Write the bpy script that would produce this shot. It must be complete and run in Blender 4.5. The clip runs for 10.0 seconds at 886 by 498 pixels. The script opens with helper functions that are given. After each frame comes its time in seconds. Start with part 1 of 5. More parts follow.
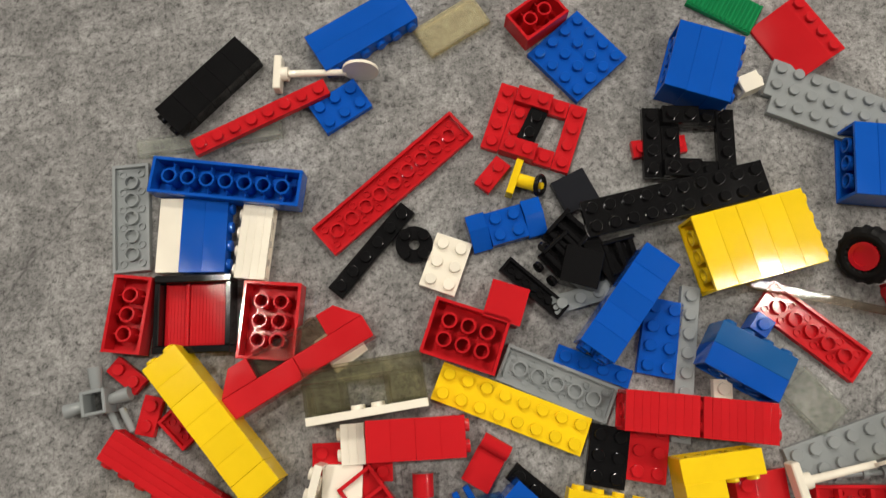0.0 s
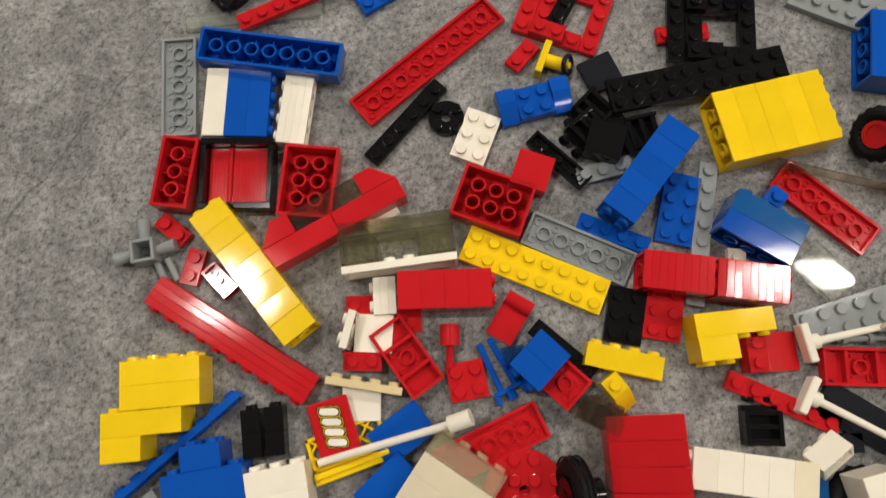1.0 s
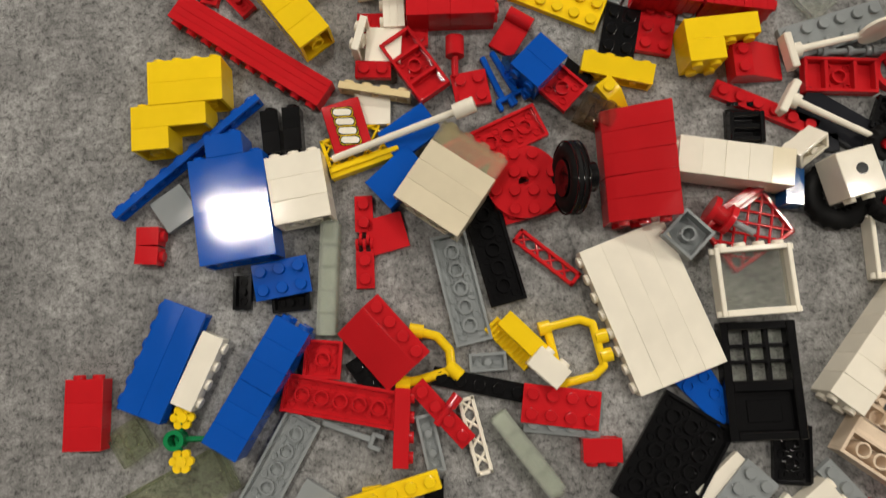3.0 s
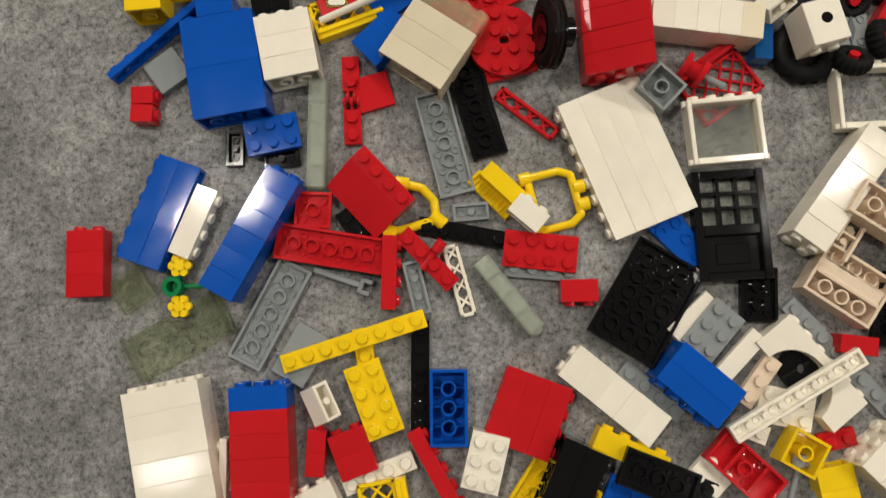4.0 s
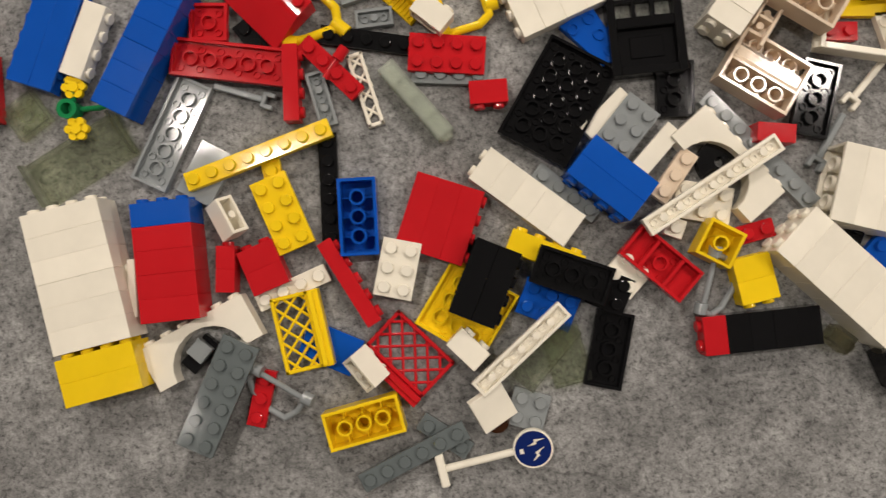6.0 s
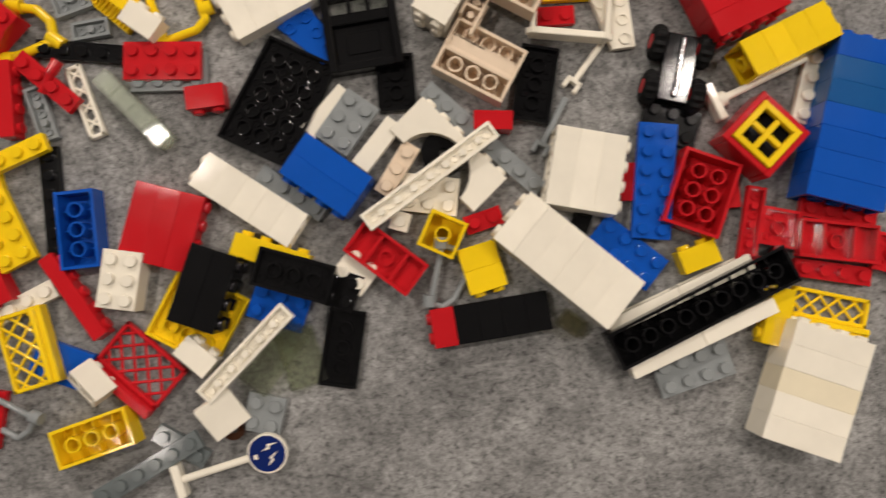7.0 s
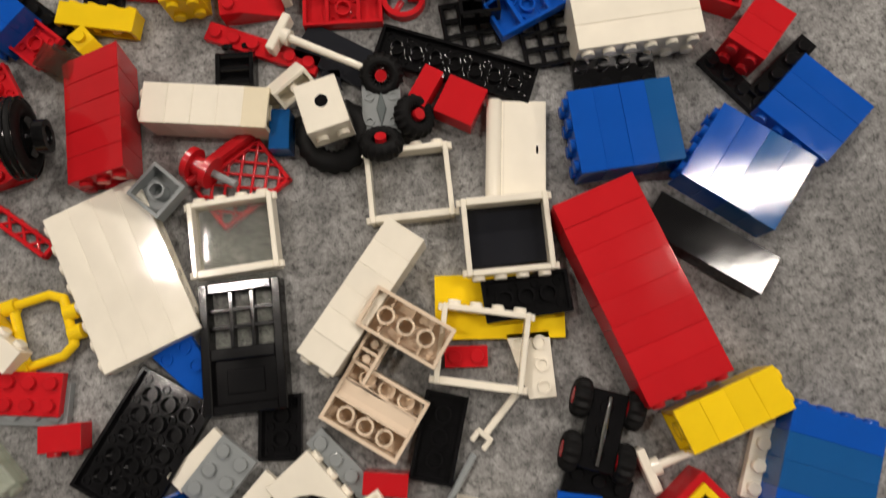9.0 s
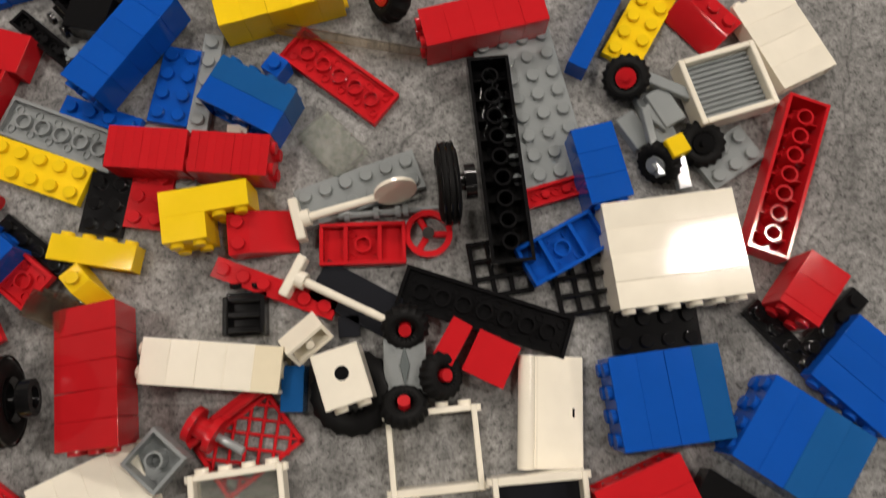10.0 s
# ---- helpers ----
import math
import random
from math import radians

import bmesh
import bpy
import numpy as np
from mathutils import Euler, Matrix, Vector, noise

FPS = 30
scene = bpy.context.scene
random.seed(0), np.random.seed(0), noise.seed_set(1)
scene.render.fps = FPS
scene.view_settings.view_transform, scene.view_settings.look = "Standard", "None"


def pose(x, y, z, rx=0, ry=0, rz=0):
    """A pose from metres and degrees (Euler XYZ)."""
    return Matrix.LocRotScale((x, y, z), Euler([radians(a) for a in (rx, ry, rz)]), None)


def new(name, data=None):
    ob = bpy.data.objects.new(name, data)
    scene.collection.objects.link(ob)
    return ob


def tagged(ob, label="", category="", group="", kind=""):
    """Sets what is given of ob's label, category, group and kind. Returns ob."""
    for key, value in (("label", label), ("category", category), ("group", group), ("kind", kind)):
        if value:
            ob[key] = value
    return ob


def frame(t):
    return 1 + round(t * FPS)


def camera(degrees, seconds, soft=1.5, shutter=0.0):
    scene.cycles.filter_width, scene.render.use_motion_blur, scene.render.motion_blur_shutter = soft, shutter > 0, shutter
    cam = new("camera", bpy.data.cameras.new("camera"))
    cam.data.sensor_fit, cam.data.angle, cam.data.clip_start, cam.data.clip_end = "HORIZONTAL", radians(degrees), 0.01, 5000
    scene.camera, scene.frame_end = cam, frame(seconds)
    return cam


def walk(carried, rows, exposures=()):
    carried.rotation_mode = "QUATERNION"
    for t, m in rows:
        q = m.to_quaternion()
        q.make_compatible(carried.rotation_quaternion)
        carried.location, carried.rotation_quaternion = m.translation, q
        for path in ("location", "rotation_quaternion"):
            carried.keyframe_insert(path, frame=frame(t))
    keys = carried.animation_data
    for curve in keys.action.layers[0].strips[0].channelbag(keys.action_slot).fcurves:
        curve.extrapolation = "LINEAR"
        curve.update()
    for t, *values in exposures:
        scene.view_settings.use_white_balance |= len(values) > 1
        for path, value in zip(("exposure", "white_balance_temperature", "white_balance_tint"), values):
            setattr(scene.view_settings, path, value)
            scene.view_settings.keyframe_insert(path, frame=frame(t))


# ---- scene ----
cam = camera(66.0, 10.0, soft=1.25, shutter=0.3)
# seconds, place in millimetres, turn in degrees
ROWS = [
    (0.0, 0.04, 0.04, 285.80, 12.129, 0.200, -7.090),
    (0.5, -6.58, -23.84, 286.17, 11.884, 0.480, -6.355),
    (1.0, -14.57, -54.86, 289.73, 11.655, 0.644, -5.340),
    (1.5, -24.96, -81.46, 292.26, 10.308, 0.994, -4.195),
    (2.0, -26.92, -105.15, 292.60, 9.394, 0.865, -3.963),
    (2.5, -26.07, -133.53, 289.26, 8.888, 0.883, -4.560),
    (4.0, -26.77, -216.92, 298.15, 5.944, 0.356, -5.714),
    (4.5, -29.12, -238.63, 295.30, 4.771, 0.394, -5.885),
    (5.0, -25.42, -257.52, 290.69, 3.096, 0.778, -6.087),
    (6.5, 44.92, -286.78, 285.38, 0.922, -0.036, -10.477),
    (7.0, 110.23, -301.34, 283.80, 2.114, -0.114, -11.980),
    (7.5, 154.82, -309.95, 281.67, 3.220, 0.303, -10.797),
    (8.0, 154.99, -289.81, 276.12, 5.685, 0.416, -9.441),
    (8.5, 160.19, -248.28, 264.27, 7.685, 0.788, -9.438),
    (9.0, 176.47, -206.85, 256.18, 9.308, 1.395, -9.569),
    (9.5, 174.43, -161.90, 251.18, 10.638, -0.251, -9.451),
    (10.0, 173.06, -118.53, 250.59, 11.776, -0.447, -9.040),
]
walk(cam, [(t, pose(x / 1000, y / 1000, z / 1000, rx, ry, rz)) for t, x, y, z, rx, ry, rz in ROWS],
     [(0.0, 0.26, 6500, 10), (2.0, 0.04, 6500, 10), (5.0, 0.07, 6480, 9), (6.5, 0.08, 6620, 15), (10.0, 0.05, 6540, 13)])

# ---- light ----
world = bpy.data.worlds.new("room_air")
scene.world = world
world.use_nodes = True
world.node_tree.nodes["Background"].inputs[0].default_value = (0.9, 0.93, 1.0, 1)
world.node_tree.nodes["Background"].inputs[1].default_value = 0.06
# place on the ceiling and size of each lamp, in metres
LAMPS = [(-0.86, 0.42, 0.22, 0.12), (1.44, 0.26, 0.50, 0.12), (-1.2, -0.72, 0.22, 0.12), (1.05, -1.15, 0.3, 0.14),
         # added fill lamps, unseen, set wide to keep their reflections off flat tops
         (0.2, 2.5, 0.9, 0.3), (0.2, -2.7, 0.9, 0.3), (-2.7, 1.6, 0.5, 0.5), (2.75, -0.4, 0.4, 0.6)]
LAMP_POWER = [20, 18, 2.0, 3.2, 60, 3, 12, 32]


# ---- materials ----
def nodes_of(name):
    m = bpy.data.materials.new(name)
    m.use_nodes = True
    return m, m.node_tree.nodes, m.node_tree.links, m.node_tree.nodes["Principled BSDF"]


def plastic(name, rgb, rough=0.22, clear=False):
    m, n, l, b = nodes_of(name)
    tc = n.new("ShaderNodeTexCoord")
    info = n.new("ShaderNodeObjectInfo")
    big = n.new("ShaderNodeTexNoise")
    big.inputs["Scale"].default_value = 60
    big.inputs["Detail"].default_value = 4
    fine = n.new("ShaderNodeTexNoise")
    fine.inputs["Scale"].default_value = 900
    fine.inputs["Detail"].default_value = 3
    l.new(tc.outputs["Object"], big.inputs["Vector"])
    l.new(tc.outputs["Object"], fine.inputs["Vector"])
    hsv = n.new("ShaderNodeHueSaturation")
    hsv.inputs["Color"].default_value = (*rgb, 1)
    val = n.new("ShaderNodeMapRange")
    val.inputs["To Min"].default_value = 0.94
    val.inputs["To Max"].default_value = 1.04
    l.new(info.outputs["Random"], val.inputs["Value"])
    mul = n.new("ShaderNodeMath")
    mul.operation = "MULTIPLY"
    worn = n.new("ShaderNodeMapRange")
    worn.inputs["From Min"].default_value = 0.3
    worn.inputs["From Max"].default_value = 0.7
    worn.inputs["To Min"].default_value = 0.95
    worn.inputs["To Max"].default_value = 1.05
    l.new(big.outputs[0], worn.inputs["Value"])
    l.new(val.outputs[0], mul.inputs[0])
    l.new(worn.outputs[0], mul.inputs[1])
    l.new(mul.outputs[0], hsv.inputs["Value"])
    l.new(hsv.outputs[0], b.inputs["Base Color"])
    ro = n.new("ShaderNodeMapRange")
    ro.inputs["From Min"].default_value = 0.3
    ro.inputs["From Max"].default_value = 0.75
    ro.inputs["To Min"].default_value = rough * 0.7
    ro.inputs["To Max"].default_value = rough * 1.7
    l.new(big.outputs[0], ro.inputs["Value"])
    l.new(ro.outputs[0], b.inputs["Roughness"])
    bump = n.new("ShaderNodeBump")
    bump.inputs["Strength"].default_value = 0.03
    bump.inputs["Distance"].default_value = 0.0002
    l.new(fine.outputs[0], bump.inputs["Height"])
    # moulded faces are slightly wavy
    wave = n.new("ShaderNodeTexNoise")
    wave.inputs["Scale"].default_value = 170
    wave.inputs["Detail"].default_value = 1
    l.new(tc.outputs["Object"], wave.inputs["Vector"])
    swell = n.new("ShaderNodeBump")
    swell.inputs["Strength"].default_value = 0.035
    swell.inputs["Distance"].default_value = 0.0006
    l.new(wave.outputs[0], swell.inputs["Height"])
    l.new(swell.outputs[0], bump.inputs["Normal"])
    l.new(bump.outputs[0], b.inputs["Normal"])
    b.inputs["IOR"].default_value = 1.45
    b.inputs["Specular IOR Level"].default_value = 0.42
    if clear:
        bump.inputs["Strength"].default_value = 0.0
        b.inputs["Transmission Weight"].default_value = 0.97
        b.inputs["IOR"].default_value = 1.3
        swell.inputs["Strength"].default_value = 0.03
        # thin walls let most light straight through
        thin = n.new("ShaderNodeBsdfTransparent")
        thin.inputs[0].default_value = (*[0.35 + 0.65 * v for v in rgb], 1)
        both = n.new("ShaderNodeMixShader")
        both.inputs[0].default_value = 0.45
        l.new(b.outputs[0], both.inputs[1])
        l.new(thin.outputs[0], both.inputs[2])
        l.new(both.outputs[0], n["Material Output"].inputs["Surface"])
    return m


COLOURS = {
    # the second blue is a duller tone of the first, for some bricks
    "red": (0.54, 0.014, 0.019), "blue": (0.005, 0.083, 0.44), "teal": (0.010, 0.095, 0.30), "navy": (0.016, 0.017, 0.021),
    "yellow": (0.90, 0.61, 0.012), "ivory": (0.70, 0.62, 0.45), "white": (0.89, 0.835, 0.70), "aged white": (0.87, 0.78, 0.57), "cream": (0.78, 0.63, 0.47), "tan": (0.72, 0.58, 0.32),
    "black": (0.007, 0.007, 0.0075), "grey": (0.27, 0.29, 0.29), "dark grey": (0.13, 0.15, 0.15), "green": (0.01, 0.22, 0.07),
    "navy blue": (0.008, 0.02, 0.12), "rubber": (0.006, 0.006, 0.006), "chrome": (0.6, 0.6, 0.6), "brown": (0.05, 0.02, 0.01),
}
CLEARS = {"clear": (0.95, 0.97, 0.92), "milky": (0.80, 0.84, 0.74), "bottle": (0.87, 0.90, 0.77), "clear brown": (0.72, 0.63, 0.52), "clear smoke": (0.80, 0.78, 0.62), "clear blue": (0.35, 0.65, 0.97), "clear yellow": (0.92, 0.86, 0.62)}
MATS = {}
for key, rgb in COLOURS.items():
    MATS[key] = plastic(key.replace(" ", "_") + "_plastic", rgb, 0.6 if key == "rubber" else 0.075)
MATS["chrome"].node_tree.nodes["Principled BSDF"].inputs["Metallic"].default_value = 1.0
for key, rgb in CLEARS.items():
    MATS[key] = plastic(key.replace(" ", "_") + "_plastic", rgb, 0.03, True)
MATS["milky"].node_tree.nodes["Principled BSDF"].inputs["Transmission Weight"].default_value = 0.55
MATS["clear"].node_tree.nodes["Principled BSDF"].inputs["Transmission Weight"].default_value = 0.9
MATS["clear yellow"].node_tree.nodes["Principled BSDF"].inputs["Transmission Weight"].default_value = 0.72
MATS["rubber"].node_tree.nodes["Principled BSDF"].inputs["Specular IOR Level"].default_value = 0.2


def carpet_material():
    m, n, l, b = nodes_of("grey_felt")
    tc = n.new("ShaderNodeTexCoord")

    def noise_node(scale, detail, rough=0.6, dist=0.0):
        t = n.new("ShaderNodeTexNoise")
        t.inputs["Scale"].default_value = scale
        t.inputs["Detail"].default_value = detail
        t.inputs["Roughness"].default_value = rough
        t.inputs["Distortion"].default_value = dist
        l.new(tc.outputs["Object"], t.inputs["Vector"])
        return t

    def ramp(src, stops):
        r = n.new("ShaderNodeValToRGB")
        while len(r.color_ramp.elements) < len(stops):
            r.color_ramp.elements.new(0.5)
        for e, (at, v) in zip(r.color_ramp.elements, stops):
            e.position, e.color = at, (*v, 1)
        l.new(src, r.inputs[0])
        return r

    def mix(kind, fac, a, c):
        x = n.new("ShaderNodeMix")
        x.data_type, x.blend_type = "RGBA", kind
        x.inputs["Factor"].default_value = fac
        l.new(a, x.inputs["A"])
        l.new(c, x.inputs["B"])
        return x.outputs["Result"]

    cloud = ramp(noise_node(22, 6, 0.62).outputs[0], [(0.30, (0.28, 0.277, 0.266)), (0.5, (0.405, 0.40, 0.385)), (0.70, (0.575, 0.57, 0.55))])
    blot = ramp(noise_node(110, 6, 0.74, 0.5).outputs[0], [(0.32, (0.40, 0.40, 0.40)), (0.50, (0.74, 0.74, 0.74)), (0.66, (1.0, 1.0, 1.0))])
    fleck = ramp(noise_node(390, 5, 0.8, 0.2).outputs[0], [(0.37, (0.15, 0.15, 0.15)), (0.46, (0.62, 0.62, 0.62)), (0.61, (1.0, 1.0, 1.0))])
    fibre = ramp(noise_node(1000, 3, 0.7).outputs[0], [(0.35, (0.5, 0.5, 0.5)), (0.62, (1.0, 1.0, 1.0))])
    c = mix("MULTIPLY", 0.85, cloud.outputs[0], blot.outputs[0])
    c = mix("MULTIPLY", 0.82, c, fleck.outputs[0])
    c = mix("MULTIPLY", 0.45, c, fibre.outputs[0])
    # hair-thin creases, their shade painted into the colour as dark lines
    vor = n.new("ShaderNodeTexVoronoi")
    vor.feature = "DISTANCE_TO_EDGE"
    vor.inputs["Scale"].default_value = 8
    warp = n.new("ShaderNodeVectorMath")
    warp.operation = "MULTIPLY_ADD"
    warp.inputs[1].default_value = (0.08, 0.08, 0.0)
    l.new(noise_node(9, 3).outputs["Color"], warp.inputs[0])
    l.new(tc.outputs["Object"], warp.inputs[2])
    l.new(warp.outputs[0], vor.inputs["Vector"])
    crease_shade = ramp(vor.outputs["Distance"], [(0.0, (0.5, 0.5, 0.5)), (0.006, (1, 1, 1))])
    gate = ramp(noise_node(5, 2).outputs[0], [(0.52, (1, 1, 1)), (0.6, (0, 0, 0))])
    li = n.new("ShaderNodeMix")
    li.data_type, li.blend_type = "RGBA", "LIGHTEN"
    li.inputs["Factor"].default_value = 1.0
    l.new(crease_shade.outputs[0], li.inputs["A"])
    l.new(gate.outputs[0], li.inputs["B"])
    c = mix("MULTIPLY", 0.7, c, li.outputs["Result"])
    l.new(c, b.inputs["Base Color"])
    b.inputs["Roughness"].default_value = 0.85
    b.inputs["Specular IOR Level"].default_value = 0.25
    bump = n.new("ShaderNodeBump")
    bump.inputs["Strength"].default_value = 0.5
    bump.inputs["Distance"].default_value = 0.0006
    l.new(noise_node(420, 4, 0.7).outputs[0], bump.inputs["Height"])
    l.new(bump.outputs[0], b.inputs["Normal"])
    return m


def wall_paint(name, rgb):
    m, n, l, b = nodes_of(name)
    t = n.new("ShaderNodeTexNoise")
    t.inputs["Scale"].default_value = 3
    t.inputs["Detail"].default_value = 6
    r = n.new("ShaderNodeValToRGB")
    r.color_ramp.elements[0].color = (*[v * 0.9 for v in rgb], 1)
    r.color_ramp.elements[1].color = (*rgb, 1)
    l.new(t.outputs[0], r.inputs[0])
    l.new(r.outputs[0], b.inputs["Base Color"])
    b.inputs["Roughness"].default_value = 0.8
    return m


# ---- mesh helpers, in millimetres ----
MM = 0.001


def mesh_of(bm, name, material, smooth=24):
    me = bpy.data.meshes.new(name)
    bmesh.ops.scale(bm, vec=(MM, MM, MM), verts=bm.verts)
    bm.to_mesh(me)
    bm.free()
    me.materials.append(material)
    if smooth:
        me.polygons.foreach_set("use_smooth", [True] * len(me.polygons))
        me.set_sharp_from_angle(angle=radians(smooth))
    return me


def box(bm, x0, y0, z0, x1, y1, z1, bevel=0.25):
    r = bmesh.ops.create_cube(bm, size=1)
    vs = r["verts"]
    bmesh.ops.scale(bm, vec=(x1 - x0, y1 - y0, z1 - z0), verts=vs)
    bmesh.ops.translate(bm, vec=((x0 + x1) / 2, (y0 + y1) / 2, (z0 + z1) / 2), verts=vs)
    if bevel:
        es = list({e for v in vs for e in v.link_edges})
        bmesh.ops.bevel(bm, geom=es, offset=bevel, segments=1, affect="EDGES")


def rod(bm, a, c, r, seg=14, r2=None, caps=True):
    a, c, seg = Vector(a), Vector(c), max(seg, 16)
    d = c - a
    m = Matrix.Translation((a + c) / 2) @ d.to_track_quat("Z", "Y").to_matrix().to_4x4()
    bmesh.ops.create_cone(bm, cap_ends=caps, segments=seg, radius1=r, radius2=r if r2 is None else r2, depth=d.length, matrix=m)


def ring(bm, x, y, z0, z1, ro, ri, seg=20, m=None):
    """A tube along z."""
    loops = []
    for r, z in ((ro, z0), (ro, z1), (ri, z1), (ri, z0)):
        loops.append([bm.verts.new((x + r * math.cos(2 * math.pi * k / seg), y + r * math.sin(2 * math.pi * k / seg), z)) for k in range(seg)])
    made = [v for lp in loops for v in lp]
    for i in range(4):
        a, c = loops[i], loops[(i + 1) % 4]
        for k in range(seg):
            bm.faces.new((a[k], a[(k + 1) % seg], c[(k + 1) % seg], c[k]))
    if m is not None:
        bmesh.ops.transform(bm, matrix=m, verts=made)
    return made


def prism(bm, outline, z0, z1, m=None, bevel=0.2):
    """A flat outline (x, y) raised from z0 to z1."""
    lo = [bm.verts.new((x, y, z0)) for x, y in outline]
    hi = [bm.verts.new((x, y, z1)) for x, y in outline]
    k = len(outline)
    fs = [bm.faces.new(lo[::-1]), bm.faces.new(hi)]
    for i in range(k):
        fs.append(bm.faces.new((lo[i], lo[(i + 1) % k], hi[(i + 1) % k], hi[i])))
    bmesh.ops.recalc_face_normals(bm, faces=fs)
    vs = lo + hi
    if bevel:
        r = bmesh.ops.bevel(bm, geom=list({e for f in fs for e in f.edges}), offset=bevel, segments=1, affect="EDGES")
        vs = list(set(v for v in vs if v.is_valid) | set(r["verts"]))
    if m is not None:
        bmesh.ops.transform(bm, matrix=m, verts=vs)


CACHE = {}


def cached(key, maker):
    if key not in CACHE:
        CACHE[key] = maker()
    return CACHE[key]


def hollow(bm, nx, ny, hgt, wall=1.3, top=1.0, outline=None):
    """A block open below: outer walls, a lid and the hollow under it."""
    X, Y = nx * 4 - 0.1, ny * 4 - 0.1
    o = [(-X, -Y), (X, -Y), (X, Y), (-X, Y)]
    i = [(-X + wall, -Y + wall), (X - wall, -Y + wall), (X - wall, Y - wall), (-X + wall, Y - wall)]
    lo, hi = [bm.verts.new((x, y, 0)) for x, y in o], [bm.verts.new((x, y, hgt)) for x, y in o]
    il, ih = [bm.verts.new((x, y, 0)) for x, y in i], [bm.verts.new((x, y, hgt - top)) for x, y in i]
    bm.faces.new(hi)
    bm.faces.new(ih[::-1])
    for k in range(4):
        j = (k + 1) % 4
        bm.faces.new((lo[k], lo[j], hi[j], hi[k]))
        bm.faces.new((il[j], il[k], ih[k], ih[j]))
        bm.faces.new((lo[j], lo[k], il[k], il[j]))
    bmesh.ops.recalc_face_normals(bm, faces=bm.faces)
    es = [e for e in bm.edges if all(v in lo or v in hi for v in e.verts)]
    bmesh.ops.bevel(bm, geom=es, offset=0.16, segments=1, affect="EDGES")


def body_mesh(nx, ny, h, colour, plain_below=False):
    def make():
        bm = bmesh.new()
        hgt = h * 3.2
        hollow(bm, nx, ny, hgt)
        if plain_below:
            pass
        elif h == 1:
            for a in range(nx):
                for c in range(ny):
                    ring(bm, (a - (nx - 1) / 2) * 8, (c - (ny - 1) / 2) * 8, 1.5, 2.25, 1.7, 1.15, 10)
        elif nx > 2 and ny == 2:
            for a in range(1, nx):
                x = (a - nx / 2) * 8
                box(bm, x - 0.3, -6.6, 4.0, x + 0.3, -3.1, hgt - 0.9, 0)
                box(bm, x - 0.3, 3.1, 4.0, x + 0.3, 6.6, hgt - 0.9, 0)
        return mesh_of(bm, "body", MATS[colour])
    return cached(("body", nx, ny, h, colour, plain_below), make)


def stud_mesh(colour):
    def make():
        bm = bmesh.new()
        seg = 20
        prof = [(2.42, -0.1), (2.42, 1.45), (2.34, 1.62), (2.15, 1.72)]
        loops = [[bm.verts.new((r * math.cos(2 * math.pi * k / seg), r * math.sin(2 * math.pi * k / seg), z)) for k in range(seg)] for r, z in prof]
        for a, c in zip(loops, loops[1:]):
            for k in range(seg):
                bm.faces.new((a[k], a[(k + 1) % seg], c[(k + 1) % seg], c[k]))
        bm.faces.new(loops[-1])
        return mesh_of(bm, "stud", MATS[colour])
    return cached(("stud", colour), make)


def tube_mesh(h, thin, colour):
    def make():
        bm = bmesh.new()
        if thin:
            rod(bm, (0, 0, 0.15), (0, 0, h * 3.2 - 0.9), 1.55, 12)
        else:
            ring(bm, 0, 0, 0.15, h * 3.2 - 0.9, 3.25, 2.45, 20)
        return mesh_of(bm, "tube", MATS[colour])
    return cached(("tube", h, thin, colour), make)


def child(name, me, parent, x=0.0, y=0.0, z=0.0, turn=None, label=""):
    ob = new(name, me)
    ob.parent = parent
    ob.matrix_basis = Matrix.Translation((x * MM, y * MM, z * MM)) @ (turn or Matrix())
    return tagged(ob, label)


def part(name, bm, colour, parent, label="", smooth=24):
    return child(name, mesh_of(bm, name, MATS[colour], smooth), parent, label=label)


def dress(ob, nx, ny, h, colour, studs=True, tubes=True, skip=()):
    """Studs on top and tubes in the hollow below, as parts."""
    if studs:
        for a in range(nx):
            for c in range(ny):
                if (a, c) not in skip:
                    child("stud", stud_mesh(colour), ob, (a - (nx - 1) / 2) * 8, (c - (ny - 1) / 2) * 8, h * 3.2)
    if tubes and (nx > 1 and ny > 1):
        for a in range(1, nx):
            for c in range(1, ny):
                child("tube", tube_mesh(h, False, colour), ob, (a - nx / 2) * 8, (c - ny / 2) * 8, 0)
    elif tubes and max(nx, ny) > 1:
        for a in range(1, max(nx, ny)):
            s = (a - max(nx, ny) / 2) * 8
            child("tube", tube_mesh(h, True, colour), ob, s if nx > 1 else 0, s if ny > 1 else 0, 0)


def at(x, y, z, yaw, rx=0.0, ry=0.0):
    return pose(x * MM, y * MM, z * MM, 0, 0, yaw) @ pose(0, 0, 0, rx, ry, 0)


COUNT = ("no", "one", "two", "three", "four", "five", "six", "seven", "eight", "nine", "ten", "eleven", "twelve")


def size_words(nx, ny):
    a, c = sorted((nx, ny))
    return f"{COUNT[a]} by {COUNT[c]}"


def kind_of(h):
    return "plate" if h == 1 else "brick"


def upright(colour, nx, ny, h, x, y, z, yaw, rx=0.0, ry=0.0):
    """A brick or plate lying studs up; z is its underside."""
    k = kind_of(h)
    ob = new("toy_" + k, body_mesh(nx, ny, h, colour, True))
    ob.matrix_basis = at(x, y, z, yaw, rx, ry)
    dress(ob, nx, ny, h, colour, True, tubes=False)
    return tagged(ob, f"{colour} plastic toy {k}, {size_words(nx, ny)} studs, studs facing up", f"toy {k}", f"scattered toy {k}s")


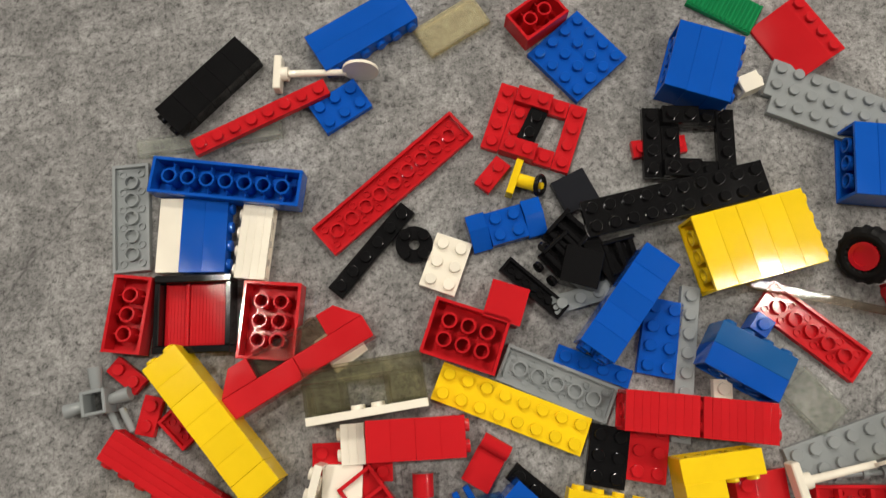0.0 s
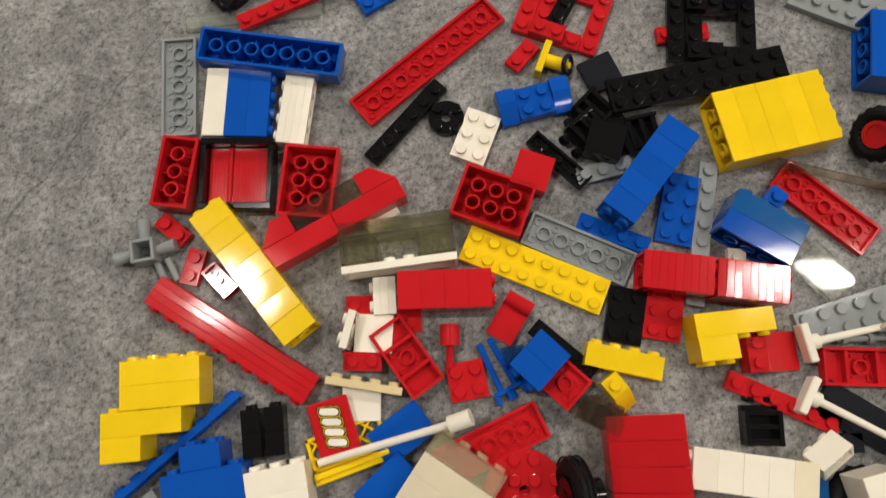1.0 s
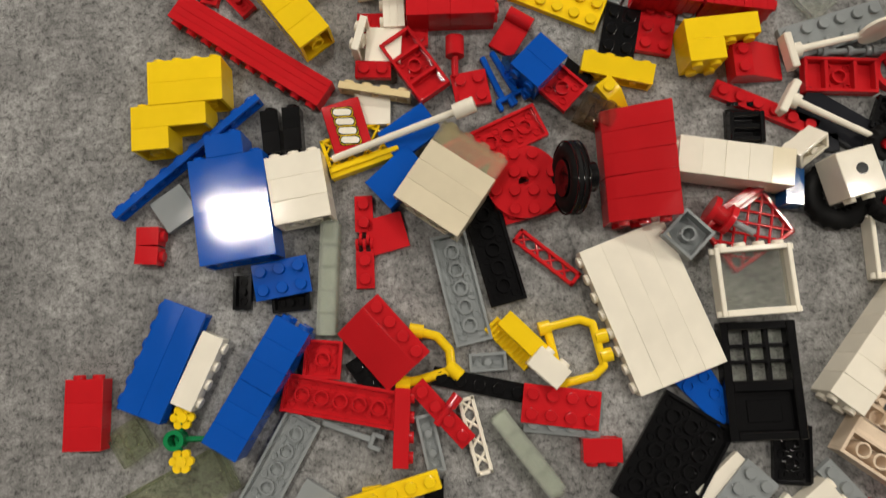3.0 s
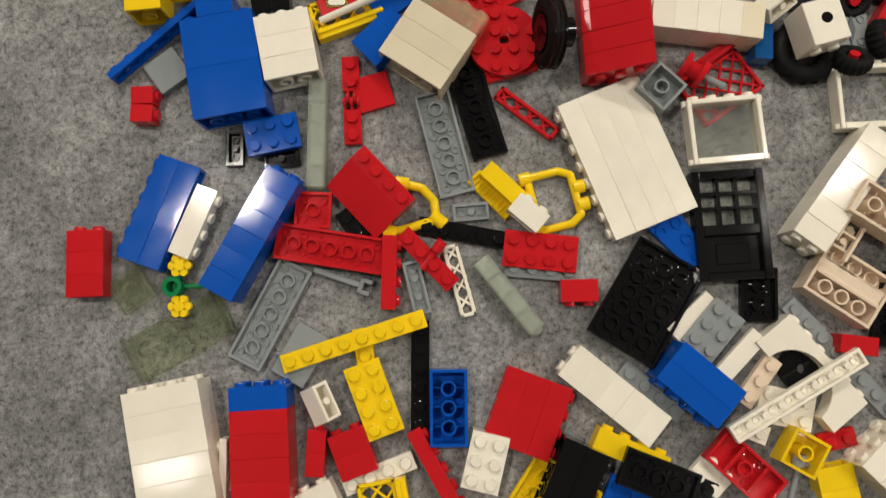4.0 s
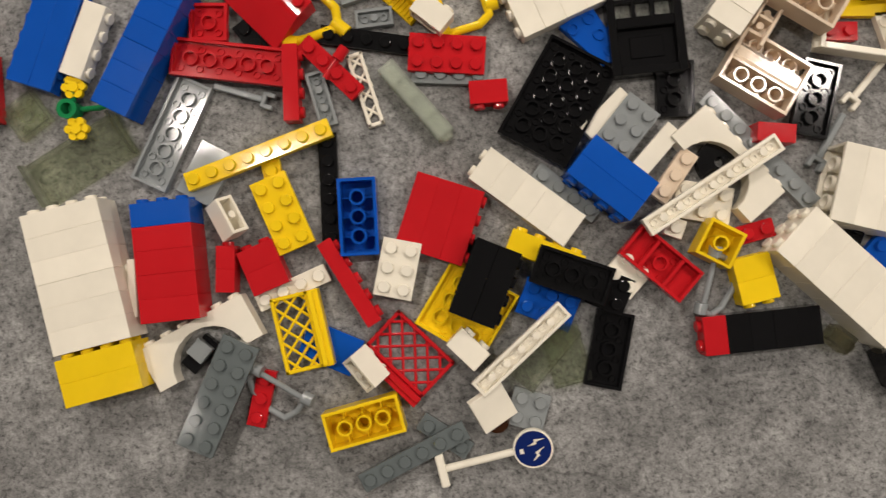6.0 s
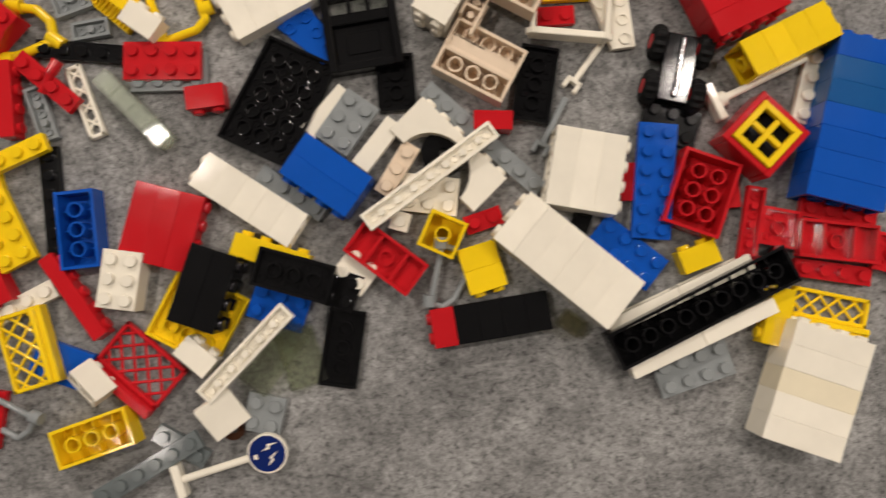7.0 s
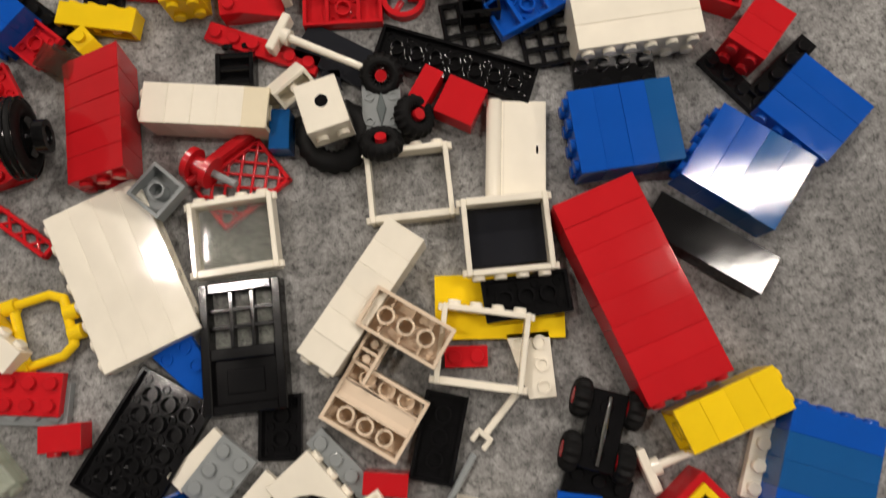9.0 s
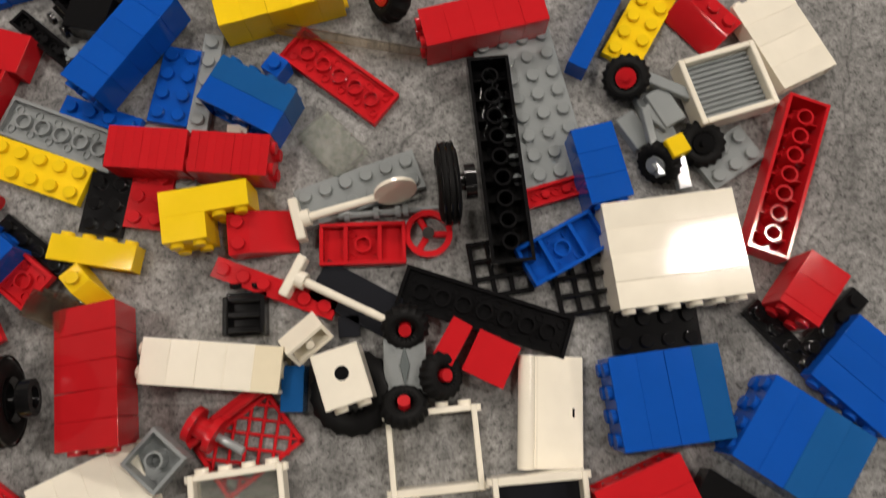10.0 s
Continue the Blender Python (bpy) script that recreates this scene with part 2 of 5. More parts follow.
def flipped(colour, nx, ny, h, x, y, z, yaw, rx=0.0, ry=0.0):
    """A brick or plate lying hollow side up; z is its lowest point, the stud tops."""
    k = kind_of(h)
    ob = new("toy_" + k, body_mesh(nx, ny, h, colour))
    ob.matrix_basis = at(x, y, z + h * 3.2, yaw, 180 + rx, ry)
    dress(ob, nx, ny, h, colour, False, True)
    return tagged(ob, f"{colour} toy {k}, {size_words(nx, ny)} studs, upside down, tubes showing", f"toy {k}", f"scattered toy {k}s")


def tile(colour, nx, ny, h, x, y, z, yaw, rx=0.0, ry=0.0):
    ob = new("toy_tile", body_mesh(nx, ny, h, colour, True))
    ob.matrix_basis = at(x, y, z, yaw, rx, ry)
    return tagged(ob, f"smooth {colour} plastic toy tile, {size_words(nx, ny)}, without studs", "toy tile", "scattered toy tiles")


def stack(layers, nx, ny, x, y, z, yaw, rx=0.0, ry=0.0):
    """Bricks pressed together, lying on their side. The studs point along yaw; x, y is the middle, z the underside.
    A layer is (colour, plates high) and, if shorter than nx, its own length and its shift in studs."""
    total = sum(l[1] for l in layers) * 3.2
    ny_h = ny * 4
    single = len(layers) == 1
    names = list(dict.fromkeys(l[0] for l in layers))
    lie = at(x, y, z + ny_h, yaw, rx, ry) @ pose(0, 0, 0, 0, 90, 0) @ pose(0, 0, 0, 0, 0, 90)
    if single:
        colour, h = layers[0][:2]
        ob = new("toy_" + kind_of(h), body_mesh(nx, ny, h, colour, True))
        ob.matrix_basis = lie @ Matrix.Translation((0, 0, -total / 2 * MM))
        dress(ob, nx, ny, h, colour, True, True)
        return tagged(ob, f"{colour} plastic toy {kind_of(h)}, {COUNT[nx]} studs long, lying on its side", "toy " + kind_of(h), "scattered toy " + kind_of(h) + "s")
    root = new("brick_stack")
    root.matrix_basis = lie
    up = -total / 2
    for i, l in enumerate(layers):
        colour, h = l[:2]
        n, off = (l[2], l[3]) if len(l) > 2 else (nx, 0)
        ob = child(kind_of(h), body_mesh(n, ny, h, colour, True), root, off * 8, 0, up,
                   pose(0, 0, 0, random.uniform(-0.5, 0.5), 0, random.uniform(-0.4, 0.4)))
        up += h * 3.2
        last = i == len(layers) - 1
        if last:
            dress(ob, n, ny, h, colour, True, False)
        elif len(layers[i + 1]) > 2 or len(l) > 2:
            m, o2 = (layers[i + 1][2], layers[i + 1][3]) if len(layers[i + 1]) > 2 else (nx, 0)
            hid = {(a, c) for a in range(n) for c in range(ny) if abs((a - (n - 1) / 2) + off - o2) < m / 2}
            dress(ob, n, ny, h, colour, True, False, hid)
        if i == 0:
            dress(ob, n, ny, h, colour, False, True)
    return tagged(root, f"{COUNT[len(layers)]} {' and '.join(names)} toy {kind_of(layers[0][1])}s pressed together, lying sideways", "brick stack", "scattered brick stacks")


# ---- the room ----
def plain(name, x0, y0, z0, x1, y1, z1, material, label, category):
    bm = bmesh.new()
    box(bm, x0 * 1000, y0 * 1000, z0 * 1000, x1 * 1000, y1 * 1000, z1 * 1000, 0)
    return tagged(new(name, mesh_of(bm, name, material, 0)), label, category, kind="structure")


WALL = wall_paint("wall_paint", (0.32, 0.31, 0.29))
plain("floor", -3.2, -3.2, -0.03, 3.2, 3.2, 0.0, carpet_material(), "mottled grey felt carpet with fine dark crease lines", "carpet")
plain("ceiling", -3.2, -3.2, 2.5, 3.2, 3.2, 2.6, wall_paint("ceiling_paint", (0.26, 0.255, 0.245)), "plain greyish painted ceiling", "ceiling")
plain("wall_north", -3.2, 3.2, 0, 3.2, 3.3, 2.5, WALL, "plain pale painted wall", "wall")
plain("wall_south", -3.2, -3.3, 0, 3.2, -3.2, 2.5, WALL, "plain pale painted wall", "wall")
plain("wall_east", 3.2, -3.2, 0, 3.3, 3.2, 2.5, WALL, "plain pale painted wall", "wall")
plain("wall_west", -3.3, -3.2, 0, -3.2, 3.2, 2.5, WALL, "plain pale painted wall", "wall")
# the last four lamps are added fill; the housings are added too
for (lx, ly, wide, deep), power in zip(LAMPS, LAMP_POWER):
    data = bpy.data.lights.new("ceiling_or_fill_lamp", "AREA")
    data.shape, data.size, data.size_y = "RECTANGLE", wide, deep
    data.energy, data.color = power, (1.0, 0.93, 0.84)
    lamp = new("ceiling_or_fill_lamp", data)
    lamp.matrix_basis = pose(lx, ly, 2.47)
    bm = bmesh.new()
    for u0, v0, u1, v1 in ((-1, -1, 1, -0.86), (-1, 0.86, 1, 1), (-1, -0.86, -0.94, 0.86), (0.94, -0.86, 1, 0.86)):
        box(bm, u0 * wide * 600, v0 * deep * 680, -45, u1 * wide * 600, v1 * deep * 680, -1, 0)
    fixture = tagged(new("ceiling_light", mesh_of(bm, "housing", MATS["white"], 0)), "added white housing round a ceiling or fill lamp", "ceiling light", "ceiling lights")
    fixture.matrix_basis = pose(lx, ly, 2.5)

# ---- special toy parts; each lies along yaw with its middle at x, y and its underside at z ----
def thing(name, x, y, z, yaw, label, category, rx=0.0, ry=0.0):
    ob = new(name)
    ob.matrix_basis = at(x, y, z, yaw, rx, ry)
    return tagged(ob, label, category)


def bent(bm, points, r, seg=10):
    """A round bar through the points, with ball joints at the bends."""
    for a, c in zip(points, points[1:]):
        rod(bm, a, c, r, seg)
    for q in points:
        bmesh.ops.create_uvsphere(bm, u_segments=seg, v_segments=6, radius=r, matrix=Matrix.Translation(q))


def torus(bm, R, r, m, seg=32, tube=16, squash=1.0, tread=0):
    rings = []
    for i in range(seg):
        a = 2 * math.pi * i / seg
        lift = 0.9 if tread and i % 2 else 0.0
        rings.append([bm.verts.new(m @ Vector(((R + (r + lift) * math.cos(b)) * math.cos(a), (R + (r + lift) * math.cos(b)) * math.sin(a), squash * r * math.sin(b))))
                      for b in (2 * math.pi * j / tube for j in range(tube))])
    for i in range(seg):
        for j in range(tube):
            bm.faces.new((rings[i][j], rings[(i + 1) % seg][j], rings[(i + 1) % seg][(j + 1) % tube], rings[i][(j + 1) % tube]))


def grille(x, y, z, yaw, colour, nx, ny):
    root = thing("ribbed_plate", x, y, z, yaw, f"{colour} plastic toy plate with fine parallel ribs", "toy plate")
    bm = bmesh.new()
    box(bm, -nx * 4, -ny * 4, 0, nx * 4, ny * 4, 2.4)
    part("base", bm, colour, root)
    for k in range(nx * 4):
        bm = bmesh.new()
        u = -nx * 4 + 1.2 + k * 2.0
        box(bm, u - 0.5, -ny * 4 + 0.6, 2.3, u + 0.5, ny * 4 - 0.6, 3.2, 0.15)
        part("rib", bm, colour, root)


def slope(x, y, z, yaw, colour, nx, ny):
    """Stud row at the back end, sloping down along yaw."""
    root = thing("slope_brick", x, y, z, yaw, f"{colour} plastic toy roof slope brick, {size_words(nx, ny)} studs", "slope brick")
    bm = bmesh.new()
    L = nx * 4
    side = [(-L, 0), (L, 0), (L, 1.4), (-L + 8, 9.6), (-L, 9.6)]
    prism(bm, side, -ny * 4, ny * 4, pose(0, 0, 0, 90, 0, 0))
    part("body", bm, colour, root)
    for c in range(ny):
        child("stud", stud_mesh(colour), root, -L + 4, (c - (ny - 1) / 2) * 8, 9.6)


def double_slope(x, y, z, yaw, colour):
    root = thing("double_slope_brick", x, y, z, yaw, f"{colour} plastic toy brick sloping down at both ends", "slope brick")
    bm = bmesh.new()
    box(bm, -8, -7.2, 0, 8, 7.2, 6.2, 0.2)
    part("body", bm, colour, root)
    for u in (-12.2, 12.2):
        bm = bmesh.new()
        prism(bm, [(-7.8, 0), (7.8, 0), (7.8, 7.5), (1.0, 8.4), (-7.8, 3.6)], -4.1, 4.1, pose(u, 0, 0, 90, 0, 90), 0.2)
        part("sloped_end", bm, colour, root)
    for a in (-4, 4):
        for c in (-3.6, 3.6):
            child("stud", stud_mesh(colour), root, a, c, 6.2)


def wing_plate(x, y, z, yaw, colour):
    root = thing("wing_plate", x, y, z, yaw, f"{colour} plastic toy wing plate with a slanted edge", "toy plate")
    bm = bmesh.new()
    prism(bm, [(-36, 14), (-36, -4), (-32, -4), (-32, -12), (8, -12), (36, 4), (36, 14)], 0, 3.2)
    part("body", bm, colour, root)
    for row, (n, v) in enumerate(((9, 10), (7, 2), (5, -6))):
        for k in range(n):
            child("stud", stud_mesh(colour), root, -32 + k * 8 + (4 if row == 2 else 0), v, 3.2)


def wedge_plate(x, y, z, yaw, colour):
    root = thing("wedge_plate", x, y, z, yaw, f"{colour} plastic toy wedge plate with one cut corner", "toy plate")
    bm = bmesh.new()
    prism(bm, [(-12, -8), (12, -2), (12, 8), (-12, 8)], 0, 3.2)
    part("body", bm, colour, root)
    for u, v in ((-8, -4), (-8, 4), (0, 4), (8, 4)):
        bm = bmesh.new()
        ring(bm, u, v, 3.1, 3.9, 2.6, 1.8, 16)
        part("collar", bm, colour, root)


def sign_post(x, y, z, yaw, colour, faced=True, lean=76):
    root = thing("sign_post", x, y, z, yaw, f"{colour} plastic toy sign post {'with round disc' if faced else 'without a sign'}, lying down", "sign post")
    bm = bmesh.new()
    box(bm, -20.5, -8, 0.2, -17, 8, 7, 0.5)
    part("foot", bm, colour, root)
    bm = bmesh.new()
    rod(bm, (-17.5, 0, 4), (12, 0, 6), 1.7, 12, 1.4)
    rod(bm, (-17.5, 0, 4), (-14, 0, 4.2), 3.2, 14)
    part("pole", bm, colour, root)
    if faced:
        bm = bmesh.new()
        bmesh.ops.create_cone(bm, cap_ends=True, segments=32, radius1=8, radius2=8, depth=1.4, matrix=pose(18.5, 0, 7.8, lean, 0, 0))
        part("disc", bm, colour, root)
    else:
        bm = bmesh.new()
        rod(bm, (11, 0, 6), (22, 0, 6.8), 1.5, 12, 1.2)
        part("tip", bm, colour, root)


def round_sign(x, y, z, yaw):
    root = thing("road_sign", x, y, z, yaw, "round blue toy road sign with white marks on white post", "road sign")
    bm = bmesh.new()
    box(bm, -21, -7, 0.2, -17.5, 7, 6, 0.5)
    part("foot", bm, "white", root)
    bm = bmesh.new()
    rod(bm, (-18, 0, 3.5), (12, 0, 4.5), 1.6, 12)
    part("pole", bm, "white", root)
    bm = bmesh.new()
    bmesh.ops.create_cone(bm, cap_ends=True, segments=40, radius1=8.2, radius2=8.2, depth=1.8, matrix=pose(19, 0, 6, 5, -4, 0))
    disc = part("disc", bm, "white", root, "white-rimmed disc")
    bm = bmesh.new()
    bmesh.ops.create_cone(bm, cap_ends=True, segments=40, radius1=7.4, radius2=7.4, depth=0.3, matrix=pose(19.0, 0, 6, 5, -4, 0) @ Matrix.Translation((0, 0, 1.0)))
    part("blue_face", bm, "navy blue", disc)
    for s in (-1, 1):
        bm = bmesh.new()
        prism(bm, [(-2.2, -0.9), (0.6, -0.4), (0.4, 0.2), (3.2, 0.9), (-0.4, 0.6), (-0.2, 0.0)], 0, 0.25, pose(19, 0, 6, 5, -4, 0) @ pose(1.2, s * 2.6, 1.15, 0, 0, -14 * s) @ Matrix.Diagonal((1.3, 1.9, 1, 1)), 0)
        part("mark", bm, "white", disc)
    bm = bmesh.new()
    box(bm, -5.6, -1, 1.15, -4.0, 1, 1.4, 0)
    bmesh.ops.transform(bm, matrix=pose(19, 0, 6, 5, -4, 0), verts=bm.verts)
    part("mark", bm, "white", disc)


def flag_sign(x, y, z, yaw):
    root = thing("flag_sign", x, y, z, yaw, "red toy flag panel with pale badge on white pole", "flag sign", 6, -4)
    bm = bmesh.new()
    box(bm, -8.5, -11, 2, 8.5, 11, 4, 0.4)
    panel = part("panel", bm, "red", root)
    # plain slanted blocks stand for the badge: a dark outline, a thin yellow line and a white face each
    for k in range(4):
        v = -6.3 + k * 4.2
        for name, grow, zz, colour in (("badge_edge", 0.75, 4.12, "black"), ("badge_line", 0.4, 4.2, "yellow"), ("badge_rim", 0.2, 4.27, "black"), ("badge_block", -0.25, 4.34, "white")):
            a, c, w = 4.1 + grow, 1.7 + grow, 0.8
            bm = bmesh.new()
            prism(bm, [(-a, v - c + 1.0 + w), (-a + 1, v - c + w), (a - 1, v - c - w), (a, v - c + 1.0 - w), (a, v + c - 1.0 - w), (a - 1, v + c - w), (-a + 1, v + c + w), (-a, v + c - 1.0 + w)], 3.8, zz, None, 0)
            part(name, bm, colour, panel)
    bm = bmesh.new()
    rod(bm, (-9.5, -12, 4), (46, -11, 15), 1.6, 12)
    rod(bm, (46, -11, 15), (55, -10.5, 16.5), 3.4, 14)
    part("pole", bm, "white", root)


def shutter_window(x, y, z, yaw):
    root = thing("shutter_window", x, y, z, yaw, "black toy window frame holding two dark red shutters", "toy window", 1.5, 2.5)
    for name, b in (("rail", (-16, -16, 0, -13, 16, 9)), ("rail", (13, -16, 0, 16, 16, 9)), ("stile", (-13, -16, 0, 13, -13.6, 8.6)), ("stile", (-13, 13.6, 0, 13, 16, 8.6))):
        bm = bmesh.new()
        box(bm, *b, 0.4)
        part(name, bm, "black", root)
    for v0, v1 in ((-13.4, -4.4), (-3.0, 13.4)):
        bm = bmesh.new()
        box(bm, -12.8, v0, 1.5, 12.8, v1, 3, 0.2)
        shut = part("shutter", bm, "red", root)
        for k in range(int((v1 - v0) / 1.4)):
            bm = bmesh.new()
            box(bm, -12.4, v0 + 0.5 + k * 1.4, 2.9, 12.4, v0 + 1.3 + k * 1.4, 3.25, 0)
            part("slat", bm, "red", shut)
    bm = bmesh.new()
    rod(bm, (-12.8, -3.8, 3.6), (12.8, -3.8, 3.6), 1.0, 12)
    part("hinge_rod", bm, "red", root)


def red_bus_roof(x, y, z, yaw):
    root = thing("toy_bus_side", x, y, z, yaw, "red toy bricks and slopes round a smoky window, sideways", "brick model")
    for u in (-16, 16):
        bm = bmesh.new()
        box(bm, u - 15.9, -6.5, 0, u + 15.9, 3.1, 12, 0.3)
        part("brick", bm, "red", root)
    for s in (-1, 1):
        bm = bmesh.new()
        prism(bm, [(s * 16, 3.2), (s * 31.8, 3.2), (s * 24, 12.6), (s * 16, 12.6)][::s], 0, 12)
        ob = part("slope", bm, "red", root)
    bm = bmesh.new()
    box(bm, -15.9, 3.2, 0, 15.9, 12.4, 11, 0.3)
    win = part("window", bm, "clear brown", root, "smoky brown see-through brick")
    for k in range(4):
        child("stud", stud_mesh("clear brown"), win, -12 + 8 * k, 12.4, 5, pose(0, 0, 0, -90, 0, 0))


def connector(x, y, z, yaw, colour):
    root = thing("pipe_connector", x, y, z, yaw, f"{colour} plastic toy connector with three round pegs", "toy connector")
    bm = bmesh.new()
    for b in ((-5, -5, 0, -3.6, 5, 10), (3.6, -5, 0, 5, 5, 10), (-3.6, -5, 0, 3.6, -3.6, 10), (-3.6, 3.6, 0, 3.6, 5, 10)):
        box(bm, *b, 0.3)
    part("socket", bm, colour, root)
    for a, c in (((-4.5, 0, 5), (-13, -1, 5)), ((4.5, 0, 5), (13, 1, 5)), ((0, 4.5, 5), (0, 14, 5))):
        bm = bmesh.new()
        rod(bm, a, c, 2.2, 14, 3.0)
        part("peg", bm, colour, root)
    for u in (0, 5):
        bm = bmesh.new()
        rod(bm, (3 + u, -4, 3), (6 + u, -14, 2), 1.4, 10)
        part("prong", bm, colour, root)


def round_post(x, y, z, yaw, colour, boss=4.2):
    root = thing("round_post", x, y, z, yaw, f"{colour} plastic toy joint with round boss and stem", "toy joint")
    bm = bmesh.new()
    rod(bm, (-boss * 1.6, 0, 5), (2, 0, 5), boss, 18)
    part("boss", bm, colour, root)
    bm = bmesh.new()
    rod(bm, (2, 0, 4.5), (11, 0, 3.5), 1.6, 12)
    part("stem", bm, colour, root)


def hinge_tile(x, y, z, yaw, colour):
    root = thing("hinge_tile", x, y, z, yaw, f"{colour} plastic toy flap with a rolled hinge", "toy hinge")
    bm = bmesh.new()
    box(bm, -6, -6, 1.5, 10, 6, 3.6, 0.25)
    part("flap", bm, colour, root)
    bm = bmesh.new()
    rod(bm, (-7.5, -6, 4), (-7.5, 6, 4), 3.2, 16)
    part("barrel", bm, colour, root)


def tap_wheel(x, y, z, yaw):
    root = thing("steering_wheel", x, y, z, yaw, "small black toy steering wheel on yellow bracket", "steering wheel")
    bm = bmesh.new()
    box(bm, -6.5, -8, 0, -3.3, 8, 7.5, 0.3)
    part("bracket", bm, "yellow", root)
    bm = bmesh.new()
    rod(bm, (-3.5, 0, 4), (5, 0, 4.5), 3.0, 14)
    part("column", bm, "yellow", root)
    bm = bmesh.new()
    torus(bm, 4.0, 1.1, pose(6.5, 0, 5.5, 0, 60, 0), 24, 16)
    part("wheel", bm, "black", root)
    bm = bmesh.new()
    rod(bm, (5, 0, 4.5), (7.5, 0, 6), 1.5, 10)
    part("hub", bm, "yellow", root)


def square_frame(x, y, z, yaw, colour):
    """Plates pressed into a frame round a gap."""
    root = thing("plate_frame", x, y, z, yaw, f"{colour} toy plates joined into a square frame", "plate frame")
    for nx, ny, u, v, up in ((1, 4, -16, 0, 0), (1, 4, 16, 0, 0), (3, 1, 0, 12, 0), (3, 1, 0, -12, 0), (1, 2, -8, 0, 0), (2, 1, -4, 12, 3.2), (2, 1, -4, -12, 3.2)):
        ob = child("plate", body_mesh(nx, ny, 1, colour, True), root, u, v, up)
        dress(ob, nx, ny, 1, colour, True, False)


def round_plate(x, y, z, yaw, colour, r, studs=True):
    root = thing("round_plate", x, y, z, yaw, f"round {colour} plastic toy plate with a middle hole", "toy plate")
    bm = bmesh.new()
    ring(bm, 0, 0, 0, 3.2, r, 2.2, 40)
    part("body", bm, colour, root)
    n = int(r // 4) if studs else 0
    for a in range(n):
        for c in range(n):
            u, v = (a - (n - 1) / 2) * 8, (c - (n - 1) / 2) * 8
            if math.hypot(u, v) + 1.5 < r and math.hypot(u, v) > 4:
                child("stud", stud_mesh(colour), root, u, v, 3.2)


def clear_bar(x, y, z, yaw):
    root = thing("smoky_strip", x, y, z, yaw, "long narrow smoky see-through plastic strip, pointed at one end", "plastic strip")
    bm = bmesh.new()
    prism(bm, [(-33, -0.6), (-27, -2.2), (-8, -1.8), (33, -1.4), (33, 1.4), (-8, 1.8), (-27, 2.2), (-33, 0.6)], 0, 2.6, None, 0.4)
    part("strip", bm, "clear brown", root)


def wheel_flat(x, y, z, yaw, colour, r, w, tilt):
    root = thing("loose_wheel", x, y, z, yaw, f"black rubber toy tyre on a {colour} hub", "toy wheel")
    m = pose(0, 0, w / 2 + (r * math.sin(radians(tilt)) - w / 2 * (1 - math.cos(radians(tilt))) if tilt else 0), 0, -tilt, 0)
    if colour == "red" and not tilt:
        bm = bmesh.new()
        ring(bm, 0, 0, -w / 2, w / 2, r, r - 2.2, 36, m)
        part("rim", bm, "red", root)
        for k in range(3):
            bm = bmesh.new()
            rod(bm, m @ Vector((0, 0, 0)), m @ Vector(((r - 1.5) * math.cos(k * 2.1), (r - 1.5) * math.sin(k * 2.1), 0)), 1.3, 8)
            part("spoke", bm, "red", root)
        bm = bmesh.new()
        rod(bm, m @ Vector((0, 0, -w / 2)), m @ Vector((0, 0, w / 2 + 1)), 2.2, 14)
        part("axle", bm, "chrome", root)
        tagged(root, "red plastic toy wheel rim with a metal axle", "toy wheel")
        return
    bm = bmesh.new()
    torus(bm, r * 0.74, r * 0.27, m, 36, 16, w / (r * 0.54), 1)
    part("tyre", bm, "rubber", root)
    if colour != "black":
        bm = bmesh.new()
        rod(bm, m @ Vector((0, 0, -w * 0.4)), m @ Vector((0, 0, w * 0.35)), r * 0.5, 20)
        hub = part("hub", bm, colour, root)
        bm = bmesh.new()
        ring(bm, 0, 0, w * 0.3, w * 0.45, r * 0.52, r * 0.36, 20, m)
        part("rim", bm, colour, hub)


def wheel_upright(x, y, z, yaw, colour, r, w, lean=0):
    """A tyre standing on its tread; its axle points to the left of yaw and back."""
    root = thing("standing_tyre", x, y, z, yaw, "black ribbed toy tyre standing upright on a black hub", "toy tyre")
    m = pose(0, 0, r + w * 0.5 * math.sin(radians(lean)), -90 - lean, 0, 0)
    bm = bmesh.new()
    torus(bm, r * 0.72, r * 0.27, m, 40, 16, w / (r * 0.54))
    part("tyre", bm, "rubber", root)
    for s in (-2.4, 0, 2.4):
        bm = bmesh.new()
        torus(bm, r * 0.985, 0.45, m @ Matrix.Translation((0, 0, s)), 40, 6)
        part("ridge", bm, "black", root)
    bm = bmesh.new()
    rod(bm, m @ Vector((0, 0, -w * 0.5)), m @ Vector((0, 0, w * 0.5)), r * 0.5, 20)
    rod(bm, m @ Vector((0, 0, -w * 0.5)), m @ Vector((0, 0, w * 0.5 + 5)), 3.2, 14)
    part("hub", bm, "black", root)
    bm = bmesh.new()
    ring(bm, 0, 0, w * 0.5 + 2, w * 0.5 + 6, r * 0.42, r * 0.25, 24, m)
    part("rim", bm, "black", root)


def spanner(x, y, z, yaw, colour):
    root = thing("antenna", x, y, z, yaw, f"{colour} plastic toy antenna rod with ridged grip", "antenna")
    bm = bmesh.new()
    rod(bm, (-18, 0, 2.4), (19, 0, 2.2), 1.4, 12, 1.0)
    part("rod", bm, colour, root)
    for u in (-16, -5, 3, 6):
        bm = bmesh.new()
        rod(bm, (u, 0, 2.4), (u + 2, 0, 2.4), 2.3, 14)
        part("collar", bm, colour, root)


